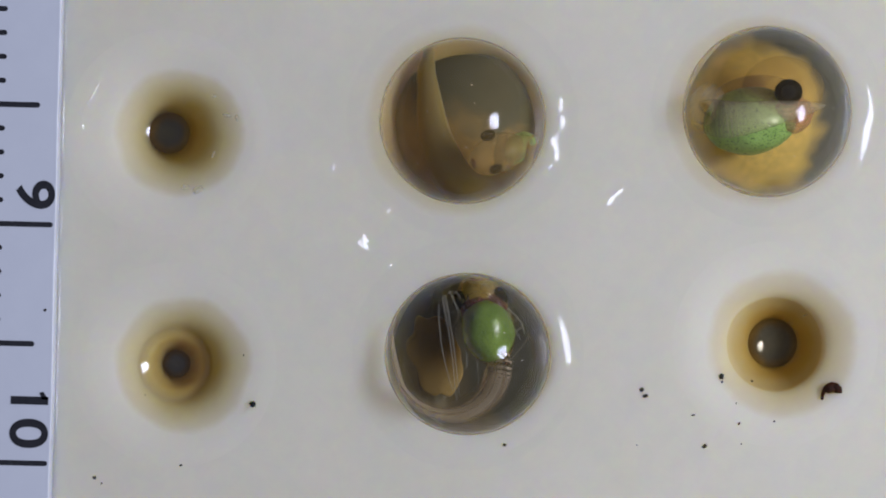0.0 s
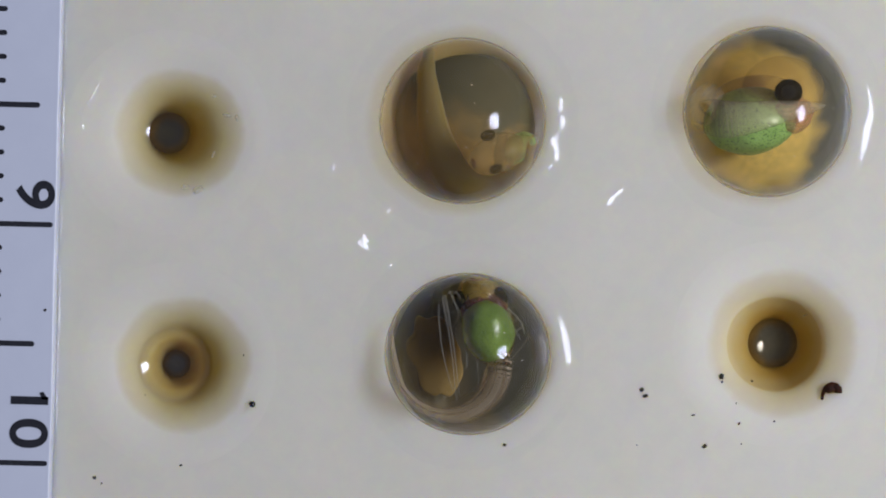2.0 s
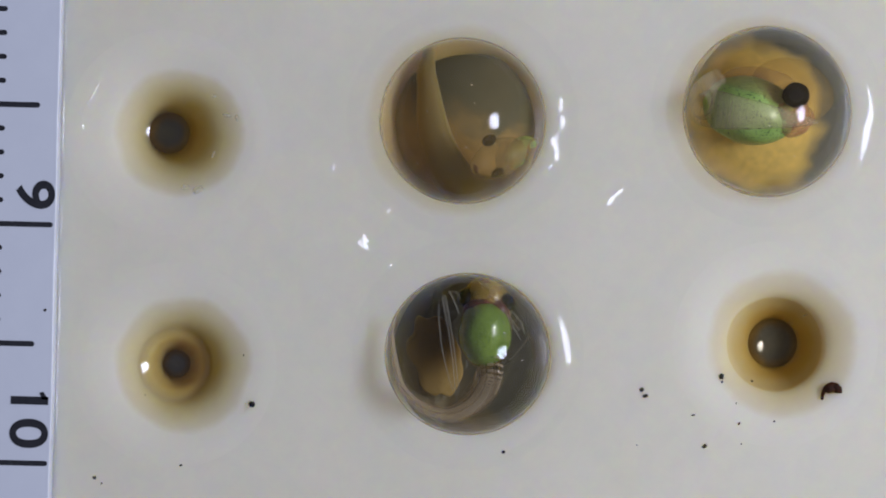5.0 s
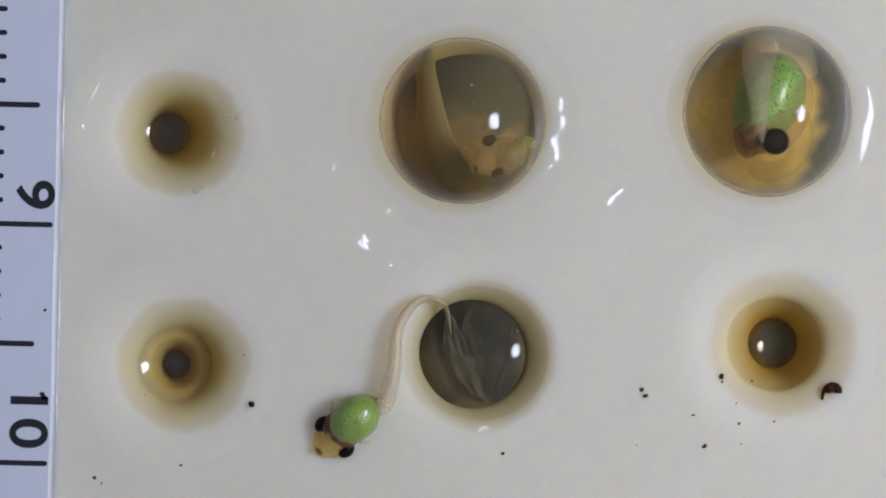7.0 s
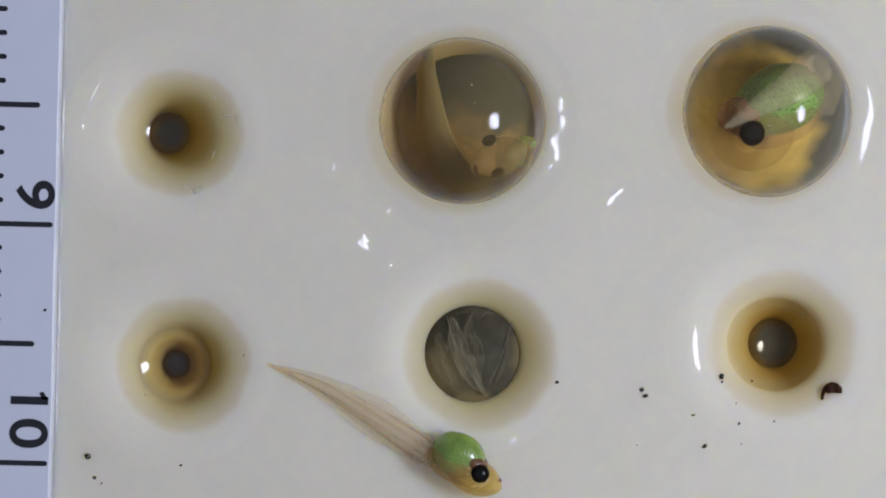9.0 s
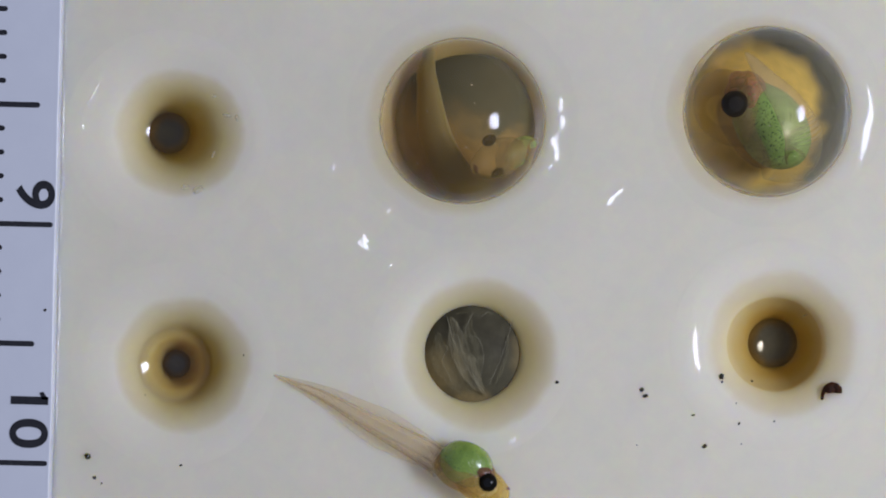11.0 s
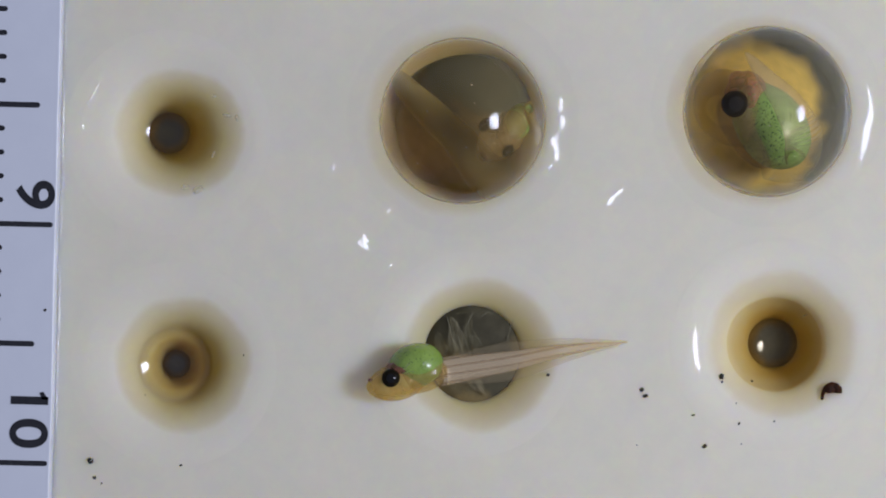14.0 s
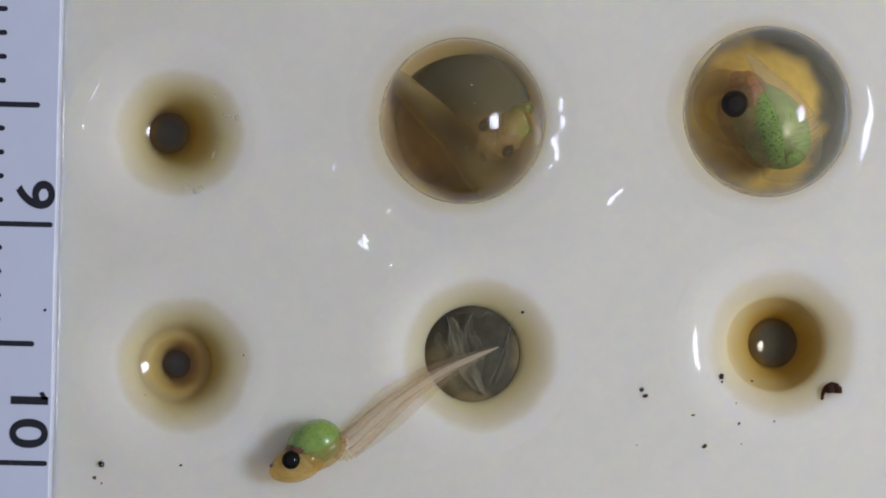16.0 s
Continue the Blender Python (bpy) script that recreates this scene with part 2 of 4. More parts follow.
M_GUT_PINK = mat("pink_gill_chamber", (0.80, 0.36, 0.24), 0.35, (0.55, 0.22, 0.14), 2500, 0.1, 9000, alpha=0.42)
M_SPECK = mat("dark_debris", (0.035, 0.025, 0.012), 0.5, (0.015, 0.012, 0.006), 9000, 0.2, 9000)
M_RUST = mat("brown_debris", (0.06, 0.018, 0.006), 0.6, (0.015, 0.006, 0.003), 6000, 0.3, 9000, ior=1.2)

RIDERS = []          # every thing that is shaken with the tray


def rides(ob):
    RIDERS.append(ob)
    return ob


def part(name, bm, material, parent=None, label="", smooth=True, extra=()):
    """Links a bmesh as one mesh object, under a thing or a part."""
    me = bpy.data.meshes.new(name)
    bm.to_mesh(me)
    bm.free()
    for m in (material, *extra):
        me.materials.append(m)
    if smooth:
        for f in me.polygons:
            f.use_smooth = True
    ob = new(name, me)
    ob.parent = parent
    if label:
        tagged(ob, label)
    return ob


def holder(name, m, label, category, group=""):
    ob = new(name)
    ob.empty_display_size = 0.002
    ob.matrix_world = m
    tagged(ob, label, category, group)
    return rides(ob)


def ball(rx, ry, rz, at=(0, 0, 0), rough=0.0, seed=0.0, seg=28, rings=18):
    """An ellipsoid in units, slightly uneven if rough is given."""
    bm = bmesh.new()
    bmesh.ops.create_uvsphere(bm, u_segments=seg, v_segments=rings, radius=1)
    for v in bm.verts:
        k = 1 + rough * noise.noise(v.co * 1.7 + Vector((seed, seed * 0.7, 0)))
        v.co = Vector((v.co.x * rx * k + at[0], v.co.y * ry * k + at[1], v.co.z * rz * k + at[2])) * U
    return bm


def lathe(profile, seg=96):
    """A body of revolution about z from (radius, height) pairs in units; a radius of 0 closes it."""
    bm = bmesh.new()
    rings = []
    for r, h in profile:
        if r <= 0:
            rings.append([bm.verts.new((0, 0, h * U))])
        else:
            rings.append([bm.verts.new((r * U * math.cos(2 * math.pi * i / seg), r * U * math.sin(2 * math.pi * i / seg), h * U))
                          for i in range(seg)])
    for a, b in zip(rings, rings[1:]):
        for i in range(seg):
            j = (i + 1) % seg
            if len(a) == 1:
                bm.faces.new((a[0], b[i], b[j]))
            elif len(b) == 1:
                bm.faces.new((a[i], b[0], a[j]))
            else:
                bm.faces.new((a[i], b[i], b[j], a[j]))
    bmesh.ops.recalc_face_normals(bm, faces=bm.faces)
    return bm


def tube(points, r0, r1, seg=6):
    """A tapering thread through the points (units, local)."""
    bm = bmesh.new()
    rings = []
    pts = [Vector(p) for p in points]
    for k, p in enumerate(pts):
        d = (pts[min(k + 1, len(pts) - 1)] - pts[max(k - 1, 0)]).normalized()
        side = d.cross(Vector((0, 0, 1)))
        side = side.normalized() if side.length > 1e-6 else Vector((1, 0, 0))
        up = side.cross(d)
        r = r0 + (r1 - r0) * k / (len(pts) - 1)
        rings.append([bm.verts.new((p + (side * math.cos(a) + up * math.sin(a)) * r) * U)
                      for a in [2 * math.pi * i / seg for i in range(seg)]])
    for a, b in zip(rings, rings[1:]):
        for i in range(seg):
            bm.faces.new((a[i], a[(i + 1) % seg], b[(i + 1) % seg], b[i]))
    bm.faces.new(rings[0][::-1])
    bm.faces.new(rings[-1])
    return bm


def smooth_curve(points, count):
    """count places at even steps along a Catmull-Rom curve through the points."""
    pts = [Vector(p) for p in points]
    pts = [2 * pts[0] - pts[1]] + pts + [2 * pts[-1] - pts[-2]]
    dense = []
    for i in range(1, len(pts) - 2):
        a, b, c, d = pts[i - 1:i + 3]
        for k in range(16):
            t = k / 16
            dense.append(0.5 * (2 * b + (c - a) * t + (2 * a - 5 * b + 4 * c - d) * t * t + (3 * b - a - 3 * c + d) * t ** 3))
    dense.append(pts[-2])
    run = [0.0]
    for a, b in zip(dense, dense[1:]):
        run.append(run[-1] + (b - a).length)
    out = []
    for k in range(count):
        s = run[-1] * k / (count - 1)
        i = min(max(int(np.searchsorted(run, s)), 1), len(run) - 1)
        f = (s - run[i - 1]) / max(run[i] - run[i - 1], 1e-9)
        out.append(dense[i - 1].lerp(dense[i], f))
    return out


# ---- the tray ----
# wells: centre x, y, kind
WELLS = [(297, 235, "plain"), (822, 214, "amber"), (1360, 198, "brown"),
         (308, 646, "ledge"), (836, 627, "egg"), (1372, 609, "step")]
EGG_WELL = [(182, 0), (166, -0.2), (150, -1), (138, -3), (122, -8), (108, -14), (97, -18), (90, -21.5), (86, -25), (83, -31)]
BROWN_WELL = [(182, 0), (166, -0.2), (150, -1), (138, -3), (122, -8), (108, -14), (96, -20), (88, -26), (82, -35), (80, -46)]
AMBER_WELL = [(182, 0), (166, -0.2), (150, -1), (138, -3), (122, -8), (108, -14), (96, -20), (85, -27), (74, -34), (67, -41), (65, -50)]
PLAIN_WELL = [(182, 0), (164, -0.2), (156, -0.5), (152, -1.2), (148, -1.7), (138, -3), (120, -7), (102, -11), (87, -18), (74, -29), (62, -46), (52, -70), (44, -100), (38, -125), (36, -136)]
LEDGE_WELL = [(182, 0), (164, -0.2), (156, -0.5), (152, -1.2), (148, -1.7), (138, -3), (120, -7), (104, -11), (90, -18), (80, -26), (73, -36), (69, -45), (66, -51), (62, -54), (54, -55), (48, -57),
              (42, -66), (35, -84), (29, -106), (25, -126), (24, -136)]
STEP_WELL = [(182, 0), (164, -0.2), (156, -0.5), (152, -1.2), (148, -1.7), (138, -3), (122, -6), (106, -9), (94, -13), (86, -19), (82, -27), (79, -38), (72, -52), (63, -68), (53, -86), (45, -108), (43, -116)]
PROFILES = {"egg": EGG_WELL, "brown": BROWN_WELL, "amber": AMBER_WELL, "plain": PLAIN_WELL, "ledge": LEDGE_WELL, "step": STEP_WELL}
# how far each funnel leans outwards on its way down
LEAN = {"plain": 0.7, "ledge": 0.5, "step": 0.5}
TRAY_X, TRAY_Y = [-420, 568, 1095, 2000], [-420, 424, 1300]


def cell_top(k):
    """The flat top round one well, out to its share of the tray's outline."""
    cx, cy, _ = WELLS[k]
    x0, x1, y0, y1 = TRAY_X[k % 3], TRAY_X[k % 3 + 1], TRAY_Y[k // 3], TRAY_Y[k // 3 + 1]
    corners = [(x1, y0), (x1, y1), (x0, y1), (x0, y0)]
    outer = [(ax + (bx - ax) * q / 30, ay + (by - ay) * q / 30)
             for (ax, ay), (bx, by) in zip(corners, corners[1:] + corners[:1]) for q in range(30)]
    angles = [math.atan2(oy - cy, ox - cx) for ox, oy in outer]
    return cx, cy, angles, outer


def down(k, h):
    """The middle of well k at height h."""
    cx, cy, kind = WELLS[k]
    mid = P(cx, cy).lerp(P(cx, cy, h), LEAN.get(kind, 0.0))
    return Vector((mid.x, mid.y, h * U))


def surface(x, y):
    """Height of the tray's skin at a place of the plan."""
    for cx, cy, kind in WELLS:
        r = math.hypot(x - cx, y - cy)
        if r < 182:
            prof = PROFILES[kind][::-1]
            return float(np.interp(r, [p[0] for p in prof], [p[1] for p in prof]))
    return 0.0


# brown shade painted into each well: tints from faint to strong, inner and outer radius, strength, shift to the side
FUNNEL_SHADE = ((0.76, 0.67, 0.40), (0.61, 0.45, 0.15), (0.50, 0.31, 0.075))
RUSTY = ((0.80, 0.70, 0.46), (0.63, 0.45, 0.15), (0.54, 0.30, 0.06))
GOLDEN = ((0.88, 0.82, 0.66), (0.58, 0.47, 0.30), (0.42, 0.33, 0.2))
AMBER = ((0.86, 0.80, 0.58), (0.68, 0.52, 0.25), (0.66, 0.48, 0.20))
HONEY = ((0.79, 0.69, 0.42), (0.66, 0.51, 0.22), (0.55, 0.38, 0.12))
WELL_SHADES = [(FUNNEL_SHADE, 28, 118, 1.0, 20), (AMBER, 62, 172, 1.0, -10), (GOLDEN, 78, 174, 1.0, -12),
          (FUNNEL_SHADE, 34, 124, 1.0, 17), (HONEY, 66, 140, 0.74, 15), (RUSTY, 36, 136, 0.95, 12)]


def tray_body():
    """The cast wax: a flat top running down into six round wells, four sides and an underside."""
    bm = bmesh.new()
    for k in range(6):
        cx, cy, angles, outer = cell_top(k)
        profile = PROFILES[WELLS[k][2]]
        rings = []
        for f in (1.0, 0.4):
            rings.append([bm.verts.new(P(cx + (ox - cx) * f + 182 * math.cos(a) * (1 - f), cy + (oy - cy) * f + 182 * math.sin(a) * (1 - f)))
                          for a, (ox, oy) in zip(angles, outer)])
        rims = profile + [(profile[-1][0], profile[-1][1] - 30)]
        for r, h in rims:
            ring = []
            for a in angles:
                w = 1 + (0.02 * noise.noise(Vector((math.cos(a) * r / 90 + k * 7, math.sin(a) * r / 90, h / 90))) if r < 178 else 0)
                v = down(k, h) + Vector((math.cos(a) * r * w * U, -math.sin(a) * r * w * U, 0))
                ring.append(bm.verts.new(v))
            rings.append(ring)
        for j, (a, b) in enumerate(zip(rings, rings[1:])):
            for i in range(len(a)):
                n = (i + 1) % len(a)
                f = bm.faces.new((a[i], a[n], b[n], b[i]))
                f.material_index = k + 1 if j >= 2 else 0
                f.smooth = j >= 2
        bm.faces.new(rings[-1]).material_index = k + 1
    bmesh.ops.remove_doubles(bm, verts=bm.verts[:], dist=0.05 * U)
    edge = [e for e in bm.edges if e.is_boundary]
    low = bmesh.ops.extrude_edge_only(bm, edges=edge)["geom"]
    rim = [v for v in low if isinstance(v, bmesh.types.BMVert)]
    for v in rim:
        v.co.z = -520 * U
    bmesh.ops.contextual_create(bm, geom=[e for e in low if isinstance(e, bmesh.types.BMEdge)])
    bmesh.ops.recalc_face_normals(bm, faces=bm.faces)
    return bm


tray_base = holder("well_tray", Matrix(), "cream-white glossy wax tray with six round funnel-shaped wells", "tray")
linings = [shaded("shaded_well_wax", CREAM, tints, r_in, r_out, strength, P(cx + aside, cy))
           for (cx, cy, _), (tints, r_in, r_out, strength, aside) in zip(WELLS, WELL_SHADES)]
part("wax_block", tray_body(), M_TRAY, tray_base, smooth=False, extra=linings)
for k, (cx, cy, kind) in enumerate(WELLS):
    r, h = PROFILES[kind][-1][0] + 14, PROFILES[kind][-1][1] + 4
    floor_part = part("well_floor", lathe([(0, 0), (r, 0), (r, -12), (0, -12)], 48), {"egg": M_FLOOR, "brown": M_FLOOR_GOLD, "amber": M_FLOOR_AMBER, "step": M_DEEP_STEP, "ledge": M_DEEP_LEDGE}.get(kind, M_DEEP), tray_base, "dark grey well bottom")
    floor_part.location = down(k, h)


# ---- bench under the tray ----
def slab_box(x0, x1, y0, y1, h0, h1, bevel=6):
    bm = bmesh.new()
    bmesh.ops.create_cube(bm, size=1)
    for v in bm.verts:
        v.co = Vector((x0 + (v.co.x + 0.5) * (x1 - x0), y0 + (v.co.y + 0.5) * (y1 - y0), h0 + (v.co.z + 0.5) * (h1 - h0))) * U
    if bevel:
        bmesh.ops.bevel(bm, geom=bm.edges[:], offset=bevel * U, segments=2, affect="EDGES")
    return bm


bench = part("bench_top", slab_box(-16000, 16000, -12000, 12000, -1800, -520.4, 40), M_BENCH, None, "plain grey laboratory bench top", smooth=False)
tagged(bench, category="bench", kind="structure")


# ---- the ruler ----
RULER_H = 26          # its upper face over the tray


def ruler():
    """A flat white scale lying along the tray's side; local x across, y along towards the larger numbers' end (down)."""
    base = holder("ruler", Matrix.Translation(P(97, 441, RULER_H)) @ pose(0, 0, 0, 0, 0, -1.4),
                  "white plastic millimetre ruler with black marks lying on the tray", "ruler")
    bm = bmesh.new()
    n = 60
    rows = []
    for i in range(n + 1):
        y = 760 - 1520 * i / n
        wav = 1.5 * noise.noise(Vector((y * 0.006, 3.1, 0))) + 0.8 * noise.noise(Vector((y * 0.02, 9.1, 0)))
        rows.append([bm.verts.new(Vector(q) * U) for q in ((-420, y, -25.6), (-420, y, 0), (-1.2 + wav, y, 0), (0.8 + wav, y, -1.4), (3.0 + wav, y, -25.6))])
    for a, b in zip(rows, rows[1:]):
        for j in range(5):
            f = bm.faces.new((a[j], a[(j + 1) % 5], b[(j + 1) % 5], b[j]))
            f.material_index = 1 if j in (2, 3) else 0
    bm.faces.new(rows[0][::-1])
    bm.faces.new(rows[-1])
    bmesh.ops.recalc_face_normals(bm, faces=bm.faces)
    part("blade", bm, M_PAPER, base, smooth=False, extra=(M_EDGE,))
    # marks: every millimetre; the 9 stands at local y = 47
    meshes = {}
    for k in range(-16, 17):
        y = 42.5 - 42.1 * k
        kind = "long" if k % 10 == 0 else "middle" if k % 5 == 0 else "short"
        end = {"long": -4.5, "middle": -32, "short": -93}[kind]
        wide = {"long": 4.6, "middle": 4.8, "short": 4.6}[kind]
        if kind not in meshes:
            bm = bmesh.new()
            outline = [(-300, wide), (-300, -wide)] + [(end - wide + wide * math.cos(a), wide * math.sin(a)) for a in [radians(-90 + 20 * q) for q in range(10)]]
            lid = bm.faces.new([bm.verts.new((px * U, py * U, 0.55 * U)) for px, py in outline])
            bmesh.ops.extrude_face_region(bm, geom=[lid])
            bm.verts.ensure_lookup_table()
            for v in list(lid.verts):
                v.co.z = 0.05 * U
            ob = part("mark", bm, M_INK, base, smooth=False)
            meshes[kind] = ob.data
        else:
            ob = new("mark", meshes[kind])
            ob.parent = base
        ob.location = (0, y * U, 0)
    for text, x, y in (("9", -36, 95), ("1", -38, -268), ("0", -38, -326)):
        cu = bpy.data.curves.new("numeral", "FONT")
        cu.body, cu.size, cu.extrude, cu.offset, cu.align_x, cu.align_y = text, 93 * U, 0.3 * U, 1.5 * U, "CENTER", "CENTER"
        tmp = new("numeral_outline", cu)
        bpy.context.view_layer.update()
        me = bpy.data.meshes.new_from_object(tmp.evaluated_get(bpy.context.evaluated_depsgraph_get()))
        bpy.data.objects.remove(tmp)
        xs = [v.co.x for v in me.vertices]
        ysv = [v.co.y for v in me.vertices]
        mid = Vector(((min(xs) + max(xs)) / 2, (min(ysv) + max(ysv)) / 2, 0))
        for v in me.vertices:
            v.co = Vector(((v.co.x - mid.x) * 1.18, v.co.y - mid.y, v.co.z))
        if text == "1":
            bm = bmesh.new()
            bm.from_mesh(me)
            flag = [(-2, 33), (-2, 22), (-14, 17), (-16, 24)]
            lo, hi = ([bm.verts.new((px * U, py * U, hz * U)) for px, py in flag] for hz in (-0.3, 0.3))
            bm.faces.new(hi)
            for i in range(4):
                bm.faces.new((lo[i], lo[(i + 1) % 4], hi[(i + 1) % 4], hi[i]))
            bm.to_mesh(me)
            bm.free()
        me.materials.clear()
        me.materials.append(M_INK)
        ob = new("numeral", me)
        ob.parent = base
        ob.matrix_basis = pose(x * U, y * U, 0.4 * U, 0, 0, -90)
        tagged(ob, "black printed digit")
    return base


scale_ruler = ruler()

# ---- eggs ----
EGG_R, EGG_H = 144, 40


def lens(cx, cy, x, y, h, depth_h):
    """Where a thing at height h inside the round egg must lie to be seen at (x, y)."""
    ax, ay = x - cx, y - cy
    a = min(math.hypot(ax, ay), EGG_R * 0.985)
    if a < 1e-6:
        return x, y
    i = math.asin(a / EGG_R)
    bend = i - math.asin(math.sin(i) / 1.36)
    drop = max(math.sqrt(EGG_R ** 2 - a * a) - (h - depth_h), 0)
    k = (a - drop * math.tan(bend)) / math.hypot(ax, ay)
    return cx + ax * k, cy + ay * k


def egg(cx, cy, material, skin, label, flat=1.0, size=1.0):
    """A ball of clear jelly nestled in its well, with a ring of water drawn up round it."""
    big = EGG_R * size
    base = holder("egg", Matrix.Translation(P(cx, cy, EGG_H)), label, "egg", "frog eggs in the wells")
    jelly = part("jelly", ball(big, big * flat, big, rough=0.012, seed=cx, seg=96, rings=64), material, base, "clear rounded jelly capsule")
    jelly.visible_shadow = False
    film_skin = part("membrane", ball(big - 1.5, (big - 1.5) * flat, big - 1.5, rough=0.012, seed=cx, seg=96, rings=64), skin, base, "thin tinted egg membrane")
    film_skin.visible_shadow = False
    hoop = [(big - 1.5, 0), (big + 0.4, 3), (big + 2.8, 0), (big + 0.4, -3), (big - 1.5, 0)]
    rim = lathe(hoop)
    for v in rim.verts:
        v.co.y *= flat
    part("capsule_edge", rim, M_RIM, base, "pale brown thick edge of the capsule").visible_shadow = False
    return base


def water_ring(cx, cy, uneven=0.0):
    """Water drawn up in a hollow curve between an egg and the tray, higher in some places."""
    prof = [(206 - 61 * k / 18, 0.15 + 26 * (k / 18) ** 2) for k in range(19)]
    bm = lathe(prof)
    for v in bm.verts:
        way = v.co.xy.normalized()
        v.co.z *= 1 + uneven * noise.noise(Vector((way.x * 6 + cx, way.y * 6, 0.3)))
    ob = part("water_meniscus", bm, M_FILM_SOFT)
    ob.matrix_world = Matrix.Translation(P(cx, cy))
    ob.visible_shadow = False
    tagged(ob, "clear ring of water round the foot of an egg", "water")
    return rides(ob)


EGG_A, EGG_B, EGG_C = (819, 214), (1358, 198), (828, 627)
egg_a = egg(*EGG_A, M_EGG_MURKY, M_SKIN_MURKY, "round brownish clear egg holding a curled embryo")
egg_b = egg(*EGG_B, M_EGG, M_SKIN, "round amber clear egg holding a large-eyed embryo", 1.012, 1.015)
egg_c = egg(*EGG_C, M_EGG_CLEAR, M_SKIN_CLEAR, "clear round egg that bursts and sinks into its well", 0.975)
rng = random.Random(5)
for owner, count in ((egg_a, 12), (egg_b, 6), (egg_c, 10)):
    for _ in range(count):
        a, r = rng.uniform(0, 6.283), 125 * math.sqrt(rng.random())
        z = math.sqrt(136 ** 2 - r * r)
        part("fleck", ball(rng.uniform(0.8, 2.2), rng.uniform(0.7, 1.3), 0.8, (r * math.cos(a), r * math.sin(a), z), 0, 0, 8, 6), M_PALE, owner, "tiny pale fleck")
STRANDS = ((776, 510, 806, 712, 5), (783, 512, 812, 700, 3), (772, 530, 800, 690, -6), (790, 500, 826, 650, 9), (812, 560, 826, 625, 4), (836, 600, 846, 690, 4), (900, 540, 930, 590, 8), (906, 545, 920, 600, -6))
for k, (x0, y0, x1, y1, bow) in enumerate(STRANDS):
    pts = [(x0 + (x1 - x0) * q / 8 - 828 + bow * math.sin(math.pi * q / 8), 627 - (y0 + (y1 - y0) * q / 8), 56 - 4 * k) for q in range(9)]
    part("strand", tube([(px * 0.8, py * 0.8, pz) for px, py, pz in pts], 1.2, 0.8), M_STRAND, egg_c, "fine pale strand in the jelly")
for k, (x, y, r) in enumerate(((797, 525, 13), (914, 548, 9), (919, 560, 12))):
    ring = [((x - 828) * 0.8 + r * math.cos(a), (627 - y) * 0.8 + 1.4 * r * math.sin(a), 50 + 3 * math.sin(3 * a)) for a in [0.2 + 0.5 * q + k for q in range(11)]]
    part("gill_loop", tube(ring, 0.9, 0.6), M_STRAND, egg_c, "fine pale looped gill thread")
water_ring(*EGG_A, 0.6)
water_ring(*EGG_B, 0.4)
ring_c = water_ring(*EGG_C, 0.2)


# ---- embryos ----
SEGS, SEG = 80, 5.0


def tail_sizes(s, full=1.0):
    """Muscle height and width, fin height, at the share s of the tail."""
    return 48 * (1 - s) ** (0.9 * full) + 1.2, 29 * (1 - s) ** (0.8 * full) + 1.2, 55 * (1 - s ** 1.4) * (0.6 + 0.9 * min(s * 2.6, 1)) + 3


def loft(sections, closed=False):
    """Closed skin over elliptical sections (x, half height, half width)."""
    bm = bmesh.new()
    seg = 12
    rings = [[bm.verts.new((x * U, math.cos(2 * math.pi * i / seg) * w * U, math.sin(2 * math.pi * i / seg) * h * U)) for i in range(seg)]
             for x, h, w in sections]
    for a, b in zip(rings, rings[1:]):
        for i in range(seg):
            bm.faces.new((a[i], a[(i + 1) % seg], b[(i + 1) % seg], b[i]))
    if closed:
        bm.faces.new(rings[0][::-1])
        bm.faces.new(rings[-1])
    return bm


